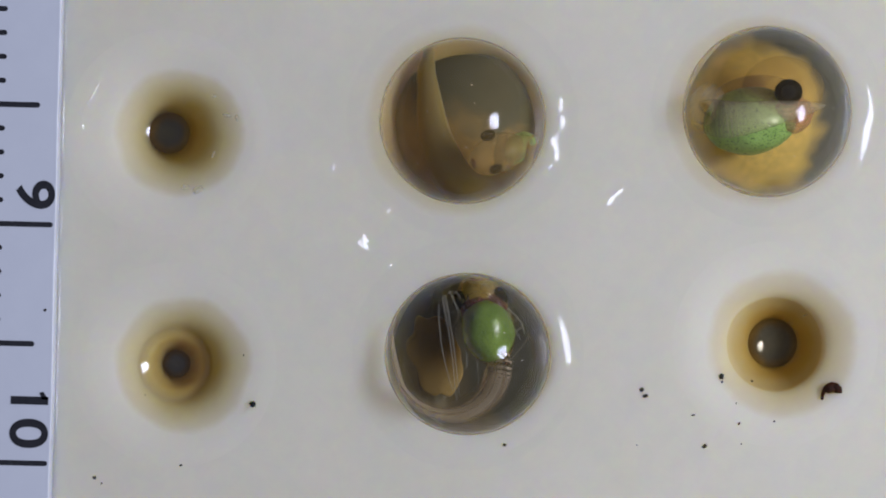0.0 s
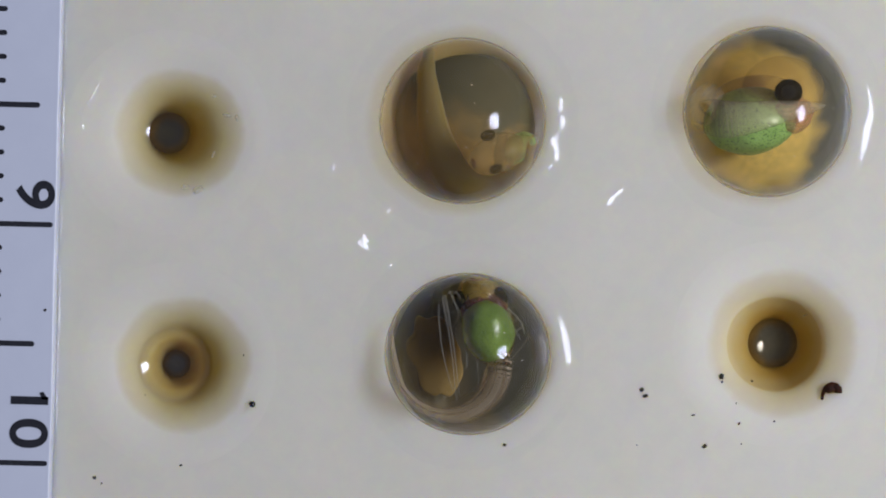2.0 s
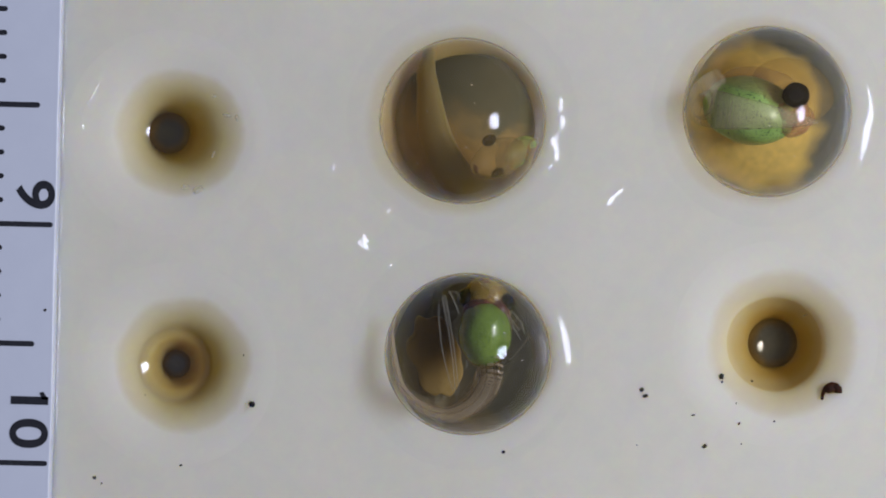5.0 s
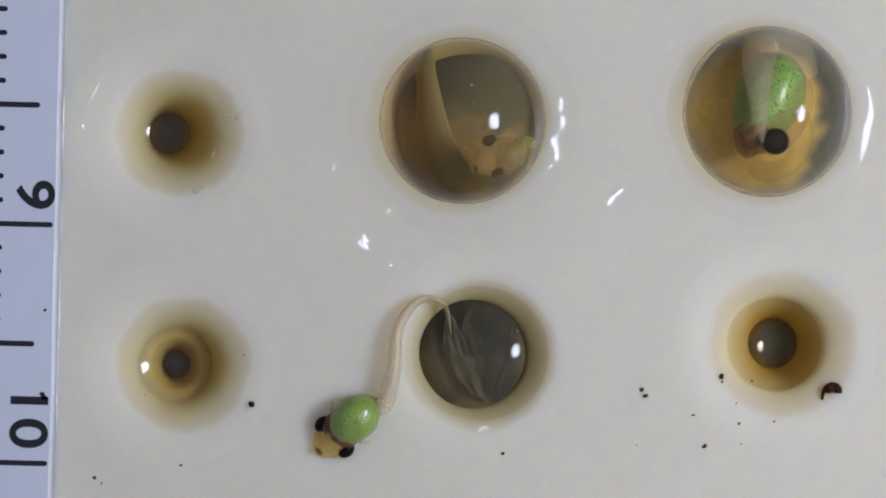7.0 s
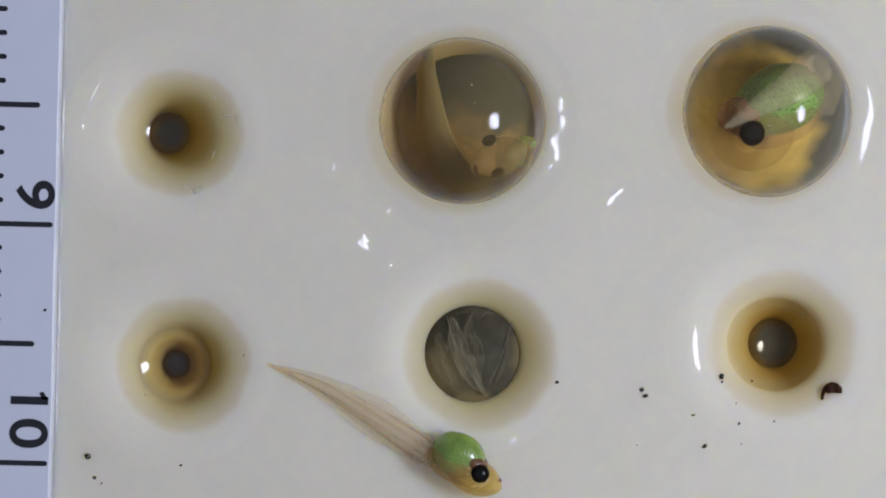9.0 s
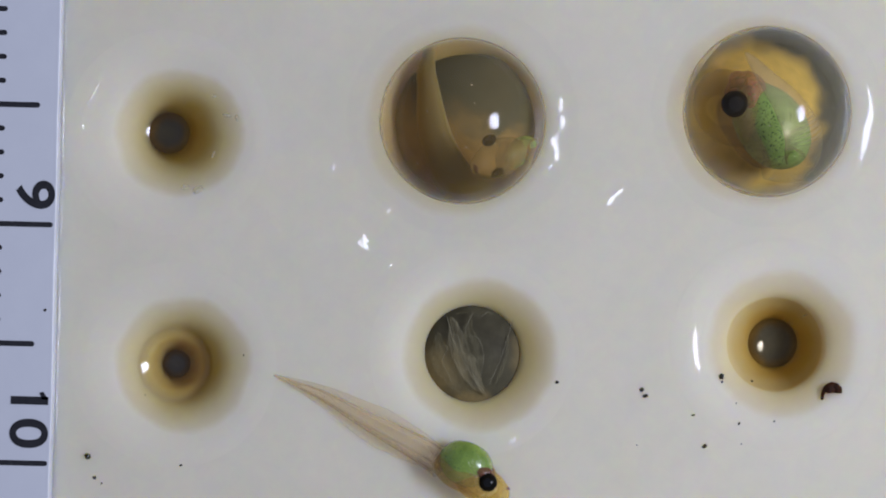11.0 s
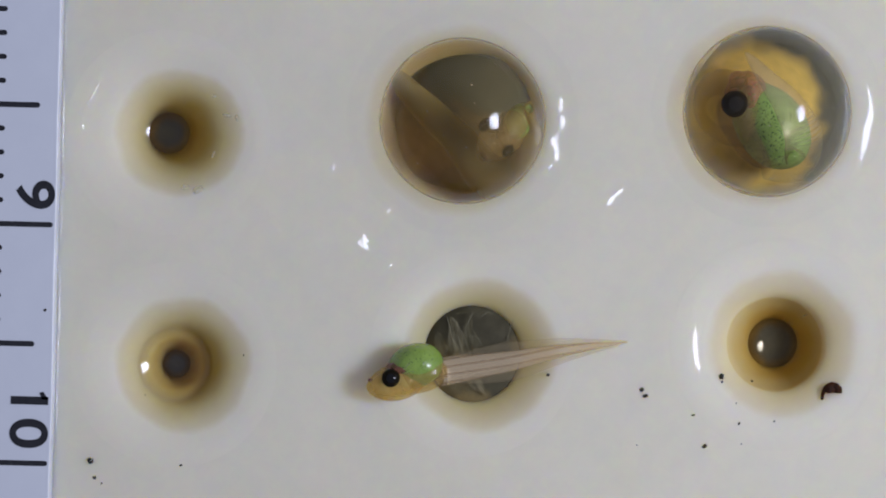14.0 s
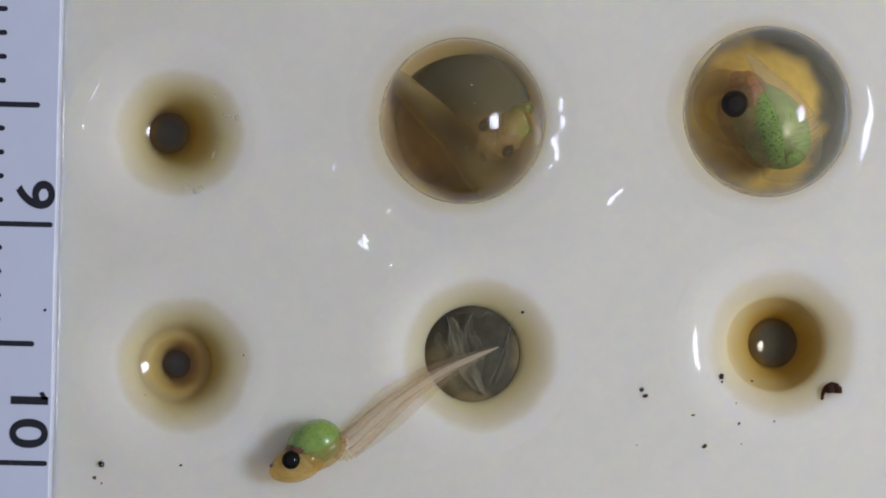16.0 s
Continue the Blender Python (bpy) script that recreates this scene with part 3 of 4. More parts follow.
def embryo(size, label, flesh, head_skin, yolk_skin, broad=1.0, fins=True, body_skin=None, gut=M_GUT, eyes_up=34, slim=1.0, plump=1.0, length=SEGS, yolk_long=1.0, eyes=(1, -1), reach=1.0):
    """A tadpole embryo: forward is local x, back is local z, the yolk is at the origin. Returns it and its tail segments."""
    k, fx = size, size * reach
    base = holder("tadpole", Matrix(), label, "tadpole", "frog embryos")
    bm = bmesh.new()
    bmesh.ops.create_uvsphere(bm, u_segments=28, v_segments=18, radius=1)
    for v in bm.verts:
        x, y, z = v.co
        blunt = 1 - 0.18 * max(x, 0) ** 2
        v.co = Vector(((52 + 62 * x) * reach, 42 * y * blunt, 34 + 38 * z * blunt)) * k * U
    head = part("head", bm, head_skin, base, "ochre blunt head")
    part("torso", ball(64 * k * slim, 43 * k * slim, 38 * k * slim, (8 * k, 0, 29 * k), 0.03, 2), body_skin or flesh, base)
    part("yolk", ball(53 * k * plump * yolk_long, 43 * k * plump, 43 * k * plump, ((53 * plump * (1 - yolk_long) + 5) * k, 0, 8 * k), 0.05, 5, 36, 24), yolk_skin, base, "speckled bright green yolk sac")
    part("heart", ball(12 * k, 18 * k, 11 * k, (50 * fx, 0, 2 * k), 0.15, 8), M_HEART if gut is M_GUT else gut, base, "dark red heart")
    part("gill_chamber", ball((30 if fins else 22) * k, (41 if fins else 36) * k, 22 * k, ((40 * reach + 56 * (1 - reach)) * k, 0, 10 * k), 0.22, 3), gut, base, "dark red-brown gill chamber")
    if reach == 1:
        part("mouth", ball(5 * k, 10 * k, 4 * k, (103 * fx, 0, 18 * k)), M_HEART, base, "small dark mouth")
    for s in eyes:
        size_eye = 1.2 * k if fins else k
        eye = part("eye", ball(16 * size_eye, 12 * size_eye, 16 * size_eye, (60 * fx, s * (36 if fins else 39) * k, eyes_up * k)), M_IRIS, base, "glossy black eye")
        part("pupil", ball(10 * size_eye, 6 * size_eye, 10 * size_eye, (60 * fx, s * (44 if fins else 46.5 if eyes_up < 40 else 41) * k, (eyes_up + (0 if eyes_up < 40 else 7)) * k)), M_EYE, eye)
        for g in range(3 if fins else 0):
            a = radians(150 + 18 * g)
            pts = [(34 * k, s * 36 * k, (22 - 3 * g) * k)]
            for q in range(1, 4):
                pts.append(((34 - q * 8 + 2 * g) * k, s * (36 + q * 8 * abs(math.cos(a))) * k, (22 - 3 * g - q * (2 + 2 * g)) * k))
            part("gill", tube(pts, 0.9 * k, 0.4 * k), M_GILL, base, "fine pink gill filament")
    segments = []
    lap = 1.0 if fins or length < SEGS else 1.5
    for i in range(length):
        cuts = [-SEG * lap * q / 2 for q in range(3)]
        share = [(i + q * lap / 2) / length for q in range(3)]
        taper = [min(1, (0.85 if fins else 0.4) + 0.025 * (i + q * lap / 2)) for q in range(3)]
        sizes = [[broad * q * u for q in tail_sizes(min(s, 1), 1.0 if fins else 0.8)] for s, u in zip(share, taper)]
        seg = part("tail_segment", loft([(x * k, m[0] * k / 2, m[1] * k / 2) for x, m in zip(cuts, sizes)]), flesh, base)
        if fins:
            part("fin", loft([(x * k / lap, m[2] * k / 2, 1.1 * k) for x, m in zip(cuts, sizes)]), M_FIN, seg, "thin see-through tail fin")
        segments.append(seg)
    return base, segments


tad_a, tail_a = embryo(0.72, "brown curled frog embryo with two dark eyes inside its egg", M_HAZE, M_HEAD_PALE, M_YOLK_PALE, 2.1, False, M_HEAD_PALE, M_HEAD_PALE, 73, 0.6, 0.74, 96)
tad_b, tail_b = embryo(1.08, "frog embryo with large green yolk turning inside its egg", M_BROWN, M_HEAD_CLEAR, M_YOLK_PALE, 1.7, False, M_BODY_PINK, M_GUT_PINK, 34, 0.74, 0.86, 52, 1.12, (-1,), 0.75)
tad_c, tail_c = embryo(0.86, "frog tadpole with green yolk that hatches and swims off", M_FLESH, M_HEAD, M_YOLK, 1.3, True, M_TORSO, M_GUT, 22, 1.0, 1.06)

# ---- silt and torn membrane in the wells ----

patch = part("residue", ball(27, 46, 2.5, (0, 0, 0), 0.26, 6.0, 56, 18), M_GOLD_SILT, egg_c, "soft golden brown residue inside the egg")
patch.matrix_basis = pose(-36 * U, -5 * U, -48 * U, 0, 0, 15)


def fold(x, y, points, width, crumple, seed):
    """A crumpled, ragged strip of clear egg skin."""
    pts = smooth_curve([Vector((px - x, y - py, hh)) for px, py, hh in points], 36)
    bm = bmesh.new()
    rows = []
    for k, p in enumerate(pts):
        d = (pts[min(k + 1, 35)] - pts[max(k - 1, 0)]).normalized()
        side = Vector((-d.y, d.x, 0)).normalized()
        w = width * math.sin(math.pi * (0.015 + 0.97 * k / 35)) ** 0.7
        ends = [w * 0.5 * (1 + 0.55 * noise.noise(Vector((k * 0.22, seed, s * 3.7)))) for s in (-1, 1)]
        row = []
        for q in range(13):
            f = q / 12
            off = -ends[0] + (ends[0] + ends[1]) * f
            ridge = crumple * (noise.noise(Vector((f * 5, k * 0.11, seed))) + 0.5 * noise.noise(Vector((f * 12, k * 0.2, seed + 4))))
            row.append(bm.verts.new((p + side * off + Vector((0, 0, ridge))) * U))
        rows.append(row)
    for a, b in zip(rows, rows[1:]):
        for q in range(12):
            bm.faces.new((a[q], a[q + 1], b[q + 1], b[q]))
    bmesh.ops.solidify(bm, geom=bm.faces[:], thickness=0.8 * U)
    return bm


def torn_skin():
    x, y = 840, 627
    base = holder("egg_skin", Matrix.Translation(P(x, y, -20)), "folded strips of torn clear egg skin in the well", "membrane")
    part("fold", fold(x, y, [(798, 560, 0), (808, 606, 5), (830, 656, 4), (860, 700, 0)], 34, 7, 1.0), M_MEMBRANE_THICK, base)
    part("fold", fold(x, y, [(776, 590, -6), (782, 632, -4), (806, 672, -4), (836, 700, -6)], 44, 5, 2.0), M_MEMBRANE, base)
    part("fold", fold(x, y, [(832, 554, 2), (828, 584, 5), (840, 624, 5), (846, 668, 2)], 24, 6, 3.0), M_MEMBRANE, base)
    part("fold", fold(x, y, [(900, 596, -3), (896, 634, -1), (876, 682, -3)], 9, 3, 4.0), M_MEMBRANE, base)
    part("fold", fold(x, y, [(806, 556, 0), (838, 549, 3), (870, 558, 0)], 10, 4, 5.0), M_MEMBRANE, base)
    edges = [[(791, 560), (803, 604), (822, 642), (852, 694)], [(800, 562), (818, 590), (829, 620), (836, 658), (850, 684)], [(808, 590), (818, 622), (838, 664), (856, 694)],
             [(838, 552), (828, 572), (824, 594), (846, 598), (856, 628), (852, 656), (846, 674)], [(834, 556), (852, 559), (862, 552), (872, 555)], [(908, 566), (894, 612), (880, 650), (864, 682)],
             [(784, 612), (792, 616), (784, 640), (800, 676)]]
    for k, e in enumerate(edges):
        pts = smooth_curve([Vector((px - x, y - py, 8 + k)) for px, py in e], 22)
        part("fold_edge", tube(pts, 0.75, 0.45), M_FOLD_EDGE, base, "pale edge of a fold")
    return base


skin_folds = torn_skin()


# ---- debris ----
def speck(x, y, size, stretch, turn, seed, material=M_SPECK, label="tiny dark speck of debris on the tray"):
    bm = ball(size * stretch, size, size * 0.6, (0, 0, 0), 0.5, seed, 10, 7)
    ob = part("debris_speck", bm, material)
    ob.matrix_world = Matrix.Translation(P(x, y, surface(x, y) + size * 0.3)) @ pose(0, 0, 0, 0, 0, turn)
    tagged(ob, label, "debris", "specks of debris")
    return rides(ob)


drift_ball = speck(447, 716, 5.5, 1.0, 0, 1.0, M_EYE, "tiny round black bead drifting on the wet tray")
drift_speck = speck(893, 788, 2.6, 1.2, 20, 2.0, label="tiny dark speck drifting on the wet tray")
SPECKS = [(1277, 666, 4.2, 1.3, 80, 0), (1278, 676, 1.8, 1.4, 70, 3), (1136, 690, 4.0, 1.1, 10, 4), (1142, 701, 3.2, 1.6, 10, 5), (1247, 790, 3.6, 1.3, 30, 6),
          (1433, 600, 2.2, 1, 0, 7), (1330, 675, 2, 1.4, 10, 8), (1308, 750, 1.8, 2, 60, 9), (1227, 735, 1.4, 2.4, 5, 10),
          (1370, 746, 1.6, 1.2, 0, 11), (1303, 714, 1.3, 1.3, 0, 12), (167, 846, 2.8, 1.2, 40, 13), (180, 856, 1.7, 1.0, 0, 14),
          (320, 824, 1.8, 1.2, 0, 15), (80, 549, 2.0, 1.6, 50, 16), (1127, 788, 1.2, 1, 0, 17), (1312, 786, 1.3, 1, 0, 18), (431, 629, 1.4, 1, 0, 19)]
for q in SPECKS:
    ob = speck(*q)
    if q[0] == 80:
        ob.location = P(80, 549, RULER_H + 0.6)


def well_water(x, y, rim, curve, h, skin=M_FILM, label="clear water standing hollow in a well"):
    """A hollow water surface standing in a well."""
    prof = [(0, 0)] + [(rim * q / 10, curve - math.sqrt(curve ** 2 - (rim * q / 10) ** 2)) for q in range(1, 11)]
    ob = part("well_water", lathe(prof, 64), skin)
    ob.matrix_world = Matrix.Translation(P(x, y, h))
    ob.visible_shadow = False
    tagged(ob, label, "water", "water in empty wells")
    return rides(ob)


well_water(297, 235, 46, 76, -104)
well_water(308, 646, 66, 112, -66)
well_water(1372, 609, 50, 84, -107)
well_water(1368, 612, 86, 400, -29, M_FILM_BROWN, "brown-tinted water standing level in a well")


def pool_edge(x, y):
    """A low swell of water that stands round a well once the tray is wet."""
    prof = [(128, -3.4), (134, -2.6), (140, -0.8), (146, 1.7), (150, 2.8), (156, 3.2), (166, 2.4), (178, 1.0), (190, 0.1)]
    ob = part("pool_edge", lathe(prof), M_FILM_POOL)
    ob.matrix_world = Matrix.Translation(P(x, y))
    ob.visible_shadow = False
    tagged(ob, "low swell of water round a well", "water")
    return rides(ob)


pool = pool_edge(1372, 609)


def water_line():
    """Water drawn up along the ruler's edge."""
    bm = bmesh.new()
    rows = []
    for i in range(161):
        y = 760 - 1520 * i / 160
        wav = 2.2 * noise.noise(Vector((y * 0.012, 5.1, 0))) + 1.2 * noise.noise(Vector((y * 0.05, 1.1, 0)))
        rows.append([bm.verts.new(Vector((1.5 + (9 + wav) * q / 6, y, -RULER_H + 0.2 + 9 * (1 - q / 6) ** 2)) * U) for q in range(7)])
    for a, b in zip(rows, rows[1:]):
        for q in range(6):
            bm.faces.new((a[q], b[q], b[q + 1], a[q + 1]))
    ob = part("water_line", bm, M_FILM)
    ob.matrix_world = Matrix.Translation(P(97, 441, RULER_H)) @ pose(0, 0, 0, 0, 0, -1.4)
    ob.visible_shadow = False
    tagged(ob, "thin line of water along the ruler's edge", "water")
    return rides(ob)


water_line()


def husk():
    """A curled dark-brown husk with two lobes."""
    base = holder("seed_husk", Matrix.Translation(P(1470, 691, surface(1470, 691) + 2)) @ pose(0, 0, 0, 0, 0, 15), "curled glossy dark brown husk lying on the tray", "debris")
    part("shell", tube([(-19, -12, 0), (-16, -4, 1), (-11, 3, 2), (-4, 8, 2), (4, 9, 3), (10, 5, 3), (13, -1, 2), (11, -7, 1)], 2.2, 8.0, 12), M_RUST, base)
    part("lobe", ball(13, 9, 7, (0, 4, 3), 0.25, 4, 20, 12), M_RUST, base)
    return base


husk()


def shred(x, y, rx, ry, turn, seed):
    """A thin pale wisp of skin clinging to the well's rim."""
    ob = part("skin_shred", ball(rx, ry, 0.8, (0, 0, 0), 0.6, seed, 20, 8), M_MEMBRANE_PALE)
    ob.matrix_world = Matrix.Translation(P(x, y, surface(x, y) + 0.5)) @ pose(0, 0, 0, 0, 0, turn)
    tagged(ob, "faint pale wisp of skin on the rim of a well", "skin shred", "wisps of skin")
    return rides(ob)


for q, s in enumerate(((405, 205, 10, 3, -10), (420, 208, 4, 6, 20), (351, 336, 9, 6, 25), (328, 332, 6, 5, 0), (378, 274, 2.5, 6, -20), (380, 170, 4, 2, -30), (1428, 556, 8, 2, 30), (255, 700, 7, 2, -40))):
    shred(*s, q * 1.7)


# ---- glints on the wet tray, put into the shape of tilted wedges ----
def glint_wedge(x, y, outline, name="water_glint", label="small tilted wet wedge cut to the shape of a glint"):
    """A glint put into shape: a small wet wedge whose upper face leans towards the lamp; the outline is given from (x,
    y), y down.
    """
    far = max(px for px, _ in outline)
    bm = bmesh.new()
    mid = bm.verts.new(Vector((0, 0, far * 0.43 + 0.4)) * U)
    rim = [bm.verts.new(Vector((px, -py, (far - px) * 0.43 - py * 0.05 + 0.25)) * U) for px, py in outline]
    low = [bm.verts.new(Vector((px, -py, 0.1)) * U) for px, py in outline]
    for i in range(len(rim)):
        n = (i + 1) % len(rim)
        bm.faces.new((mid, rim[n], rim[i]))
        bm.faces.new((rim[i], rim[n], low[n], low[i]))
    bmesh.ops.recalc_face_normals(bm, faces=bm.faces)
    ob = part(name, bm, M_FILM_SOFT, smooth=False)
    ob.matrix_world = Matrix.Translation(P(x, y, surface(x, y)))
    ob.visible_shadow = False
    tagged(ob, label, "water", "slivers of water")
    return rides(ob)


def drop_outline(rx, ry, turn=0, seed=0):
    """A rounded uneven outline, turned by some degrees."""
    out = []
    for q in range(12):
        a = 2 * math.pi * q / 12
        k = 1 + 0.3 * noise.noise(Vector((math.cos(a) * 1.5 + seed, math.sin(a) * 1.5, seed)))
        px, py, t = rx * k * math.cos(a), ry * k * math.sin(a), radians(turn)
        out.append((px * math.cos(t) - py * math.sin(t), px * math.sin(t) + py * math.cos(t)))
    return out


glint_wedge(642, 430, [(-9, -1), (-1, -7), (1, -16), (5, -14), (11, -2), (8, 1), (10, 14), (-3, 7)])
glint_wedge(1084, 352, [(-10, 7), (-6, -1), (2, -6), (12, -15), (20, -18), (19, -12), (10, -7), (4, 3), (-4, 13)])
for q, (x, y, rx, ry, turn) in enumerate(((1091, 378, 2.4, 2.4, 0), (1100, 357, 2.2, 2.6, 0), (688, 374, 2.2, 5.5, 40), (690, 471, 2.4, 4.2, 35), (680, 353, 1.6, 2, 0), (967, 310, 1.8, 1.8, 0),
                                          (590, 295, 1.8, 6, 5), (530, 423, 1.4, 2, 0), (160, 637, 1.6, 11, 4), (160, 664, 1.5, 8, -4), (422, 18, 1.2, 1.6, 0), (581, 330, 1.1, 1.4, 0), (646, 391, 1.4, 1.4, 0), (684, 450, 1.2, 1.2, 0), (837, 406, 1.2, 1.2, 0), (879, 406, 1.5, 1.5, 0), (167, 164, 1.7, 22, 29),
                                          (146, 224, 1.8, 7, 3), (494, 408, 1.6, 4, 0), (975, 295, 2.4, 6, 30), (968, 310, 1.7, 1.7, 0), (1480, 345, 2.5, 6, 40))):
    glint_wedge(x, y, drop_outline(rx, ry, turn, q))
# wedges added to make the white glints along the ruler's edge
edge_glints = [glint_wedge(x, y, drop_outline(rx, ry, turn, x), "edge_glint", "clear wedge cut to the shape of a glint at the ruler's edge")
         for x, y, rx, ry, turn in ((110, 275, 3, 8, 4), (110, 314, 4, 11, -4), (102, 618, 1.6, 16, 0), (101, 662, 1.6, 9, 0), (112, 150, 1.4, 9, 0))]
glint_wedge(111, 240, drop_outline(1.0, 52, 1.5, 2.2))
# one more wedge, shaped as the bright glint on the spilled water
swell = glint_wedge(857, 762, drop_outline(13, 8, -15, 3.3), "swell_glint", "wedge cut to the shape of a glint on water spilled from the burst egg")
swell.matrix_world = Matrix.Translation(P(857, 762, -30))


# ---- what moves ----
# sideways shake of the tray: a burst of 0.6 s every 2 s; offsets (units) at some moments of it
KNOWN_SHAKE = {2.5: -14, 6.5: 8, 8.5: -6, 12.5: -27, 14.5: 14, 4.2: -14, 6.3: -4, 2.3: -12}


def shake_times():
    out = []
    for k in range(7):
        out += [round(2.1 + 2 * k + i / 30, 4) for i in range(19)]
    return out


def shake(t, wild=1.0, own=None):
    """Sideways offset of the tray at t; own: offsets of a thing that wobbles on it."""
    for table, swing in ((own or {}, 20), (KNOWN_SHAKE, 9)):
        for kt, v in table.items():
            for side in (-1, 0, 1):
                if abs(t - kt - side / 30) < 0.01:
                    return v + side * swing * (1 if v < 0 else -1)
    k = math.floor((t - 2.1 + 1e-6) / 2)
    u = (t - 2.1 - 2 * k) / 0.6
    if t < 2.1 or u > 1.001:
        return 0.0
    return 17 * wild * math.sin(math.pi * min(max(u, 0), 1)) ** 0.5 * math.sin(u * 31 + k * 1.7)


def shaken_rows(ob, own=None, wild=1.0):
    rest = ob.matrix_basis.copy()
    rows = [(0, rest)]
    for t in shake_times():
        rows.append((t, Matrix.Translation((shake(t, wild, own) * U, 0, 0)) @ rest))
    return rows + [(16, rest)]


def state_rows(ob, states, own=None):
    """Rows of a thing with poses of its own (t, pose), shaken as well."""
    times = sorted({round(t, 3) for t, _ in states} | {t for t in shake_times()})
    rows = []
    for t in times:
        later = [i for i, s in enumerate(states) if s[0] >= t - 1e-6]
        i = later[0] if later else len(states) - 1
        if i == 0 or abs(states[i][0] - t) < 0.006:
            m = states[i][1]
        else:
            (ta, a), (tb, b) = states[i - 1], states[i]
            m = a.lerp(b, (t - ta) / (tb - ta))
        if rows and frame(rows[-1][0]) == frame(t):
            continue
        rows.append((t, Matrix.Translation((shake(t, 1, own) * U, 0, 0)) @ m))
    return rows


def tail_joints(points, step, count):
    """Joints at fixed steps along a curve, going straight on past its end."""
    pts = smooth_curve(points, 120)
    run, out, want = 0.0, [pts[0]], step
    for a, b in zip(pts, pts[1:]):
        d = (b - a).length
        while run + d >= want and len(out) <= count:
            out.append(a.lerp(b, (want - run) / d))
            want += step
        run += d
    way = (pts[-1] - pts[-4]).normalized()
    while len(out) <= count:
        out.append(out[-1] + way * step)
    return out


def turn_about(way, roll):
    """Frame whose x looks along way, rolled about it; roll 0 has the back up."""
    flat = Vector((way.x, way.y, 0))
    heading = math.atan2(way.y, way.x)
    rise = math.atan2(way.z, flat.length)
    return Euler((0, 0, heading)).to_matrix() @ Euler((0, -rise, 0)).to_matrix() @ Euler((radians(roll), 0, 0)).to_matrix()


def swim(thing, tail, size, states, egg_at=None, own=None):
    """states: t, yolk x, y, height, heading, roll, tail roll, tail places (x, y, height)."""
    body, joints = [], [[] for _ in tail]
    for t, x, y, h, heading, roll, tail_roll, places in states:
        inside = egg_at and t < 6.35 or egg_at and thing is not tad_c

        def at(px, py, hh):
            if inside:
                px, py = lens(*egg_at, px, py, hh, EGG_H)
            return P(px, py, hh)
        a = radians(heading)
        m = Matrix.Translation(at(x, y, h)) @ turn_about(Vector((math.cos(a), math.sin(a), 0)), roll).to_4x4()
        body.append((t, m))
        root = m @ (Vector((-36, 0, 34)) * size * U)
        pts = tail_joints([root] + [at(*q) for q in places], SEG * size * U, len(tail))
        back = m.inverted()
        for i in range(len(tail)):
            way = (pts[i] - pts[i + 1]).normalized()
            r = roll + (tail_roll - roll) * min(1, (i + 1) / 12)
            joints[i].append((t, back @ Matrix.Translation(pts[i]) @ turn_about(way, r).to_4x4()))
    walk(thing, state_rows(thing, body, own))
    for seg, rows in zip(tail, joints):
        walk(seg, rows)


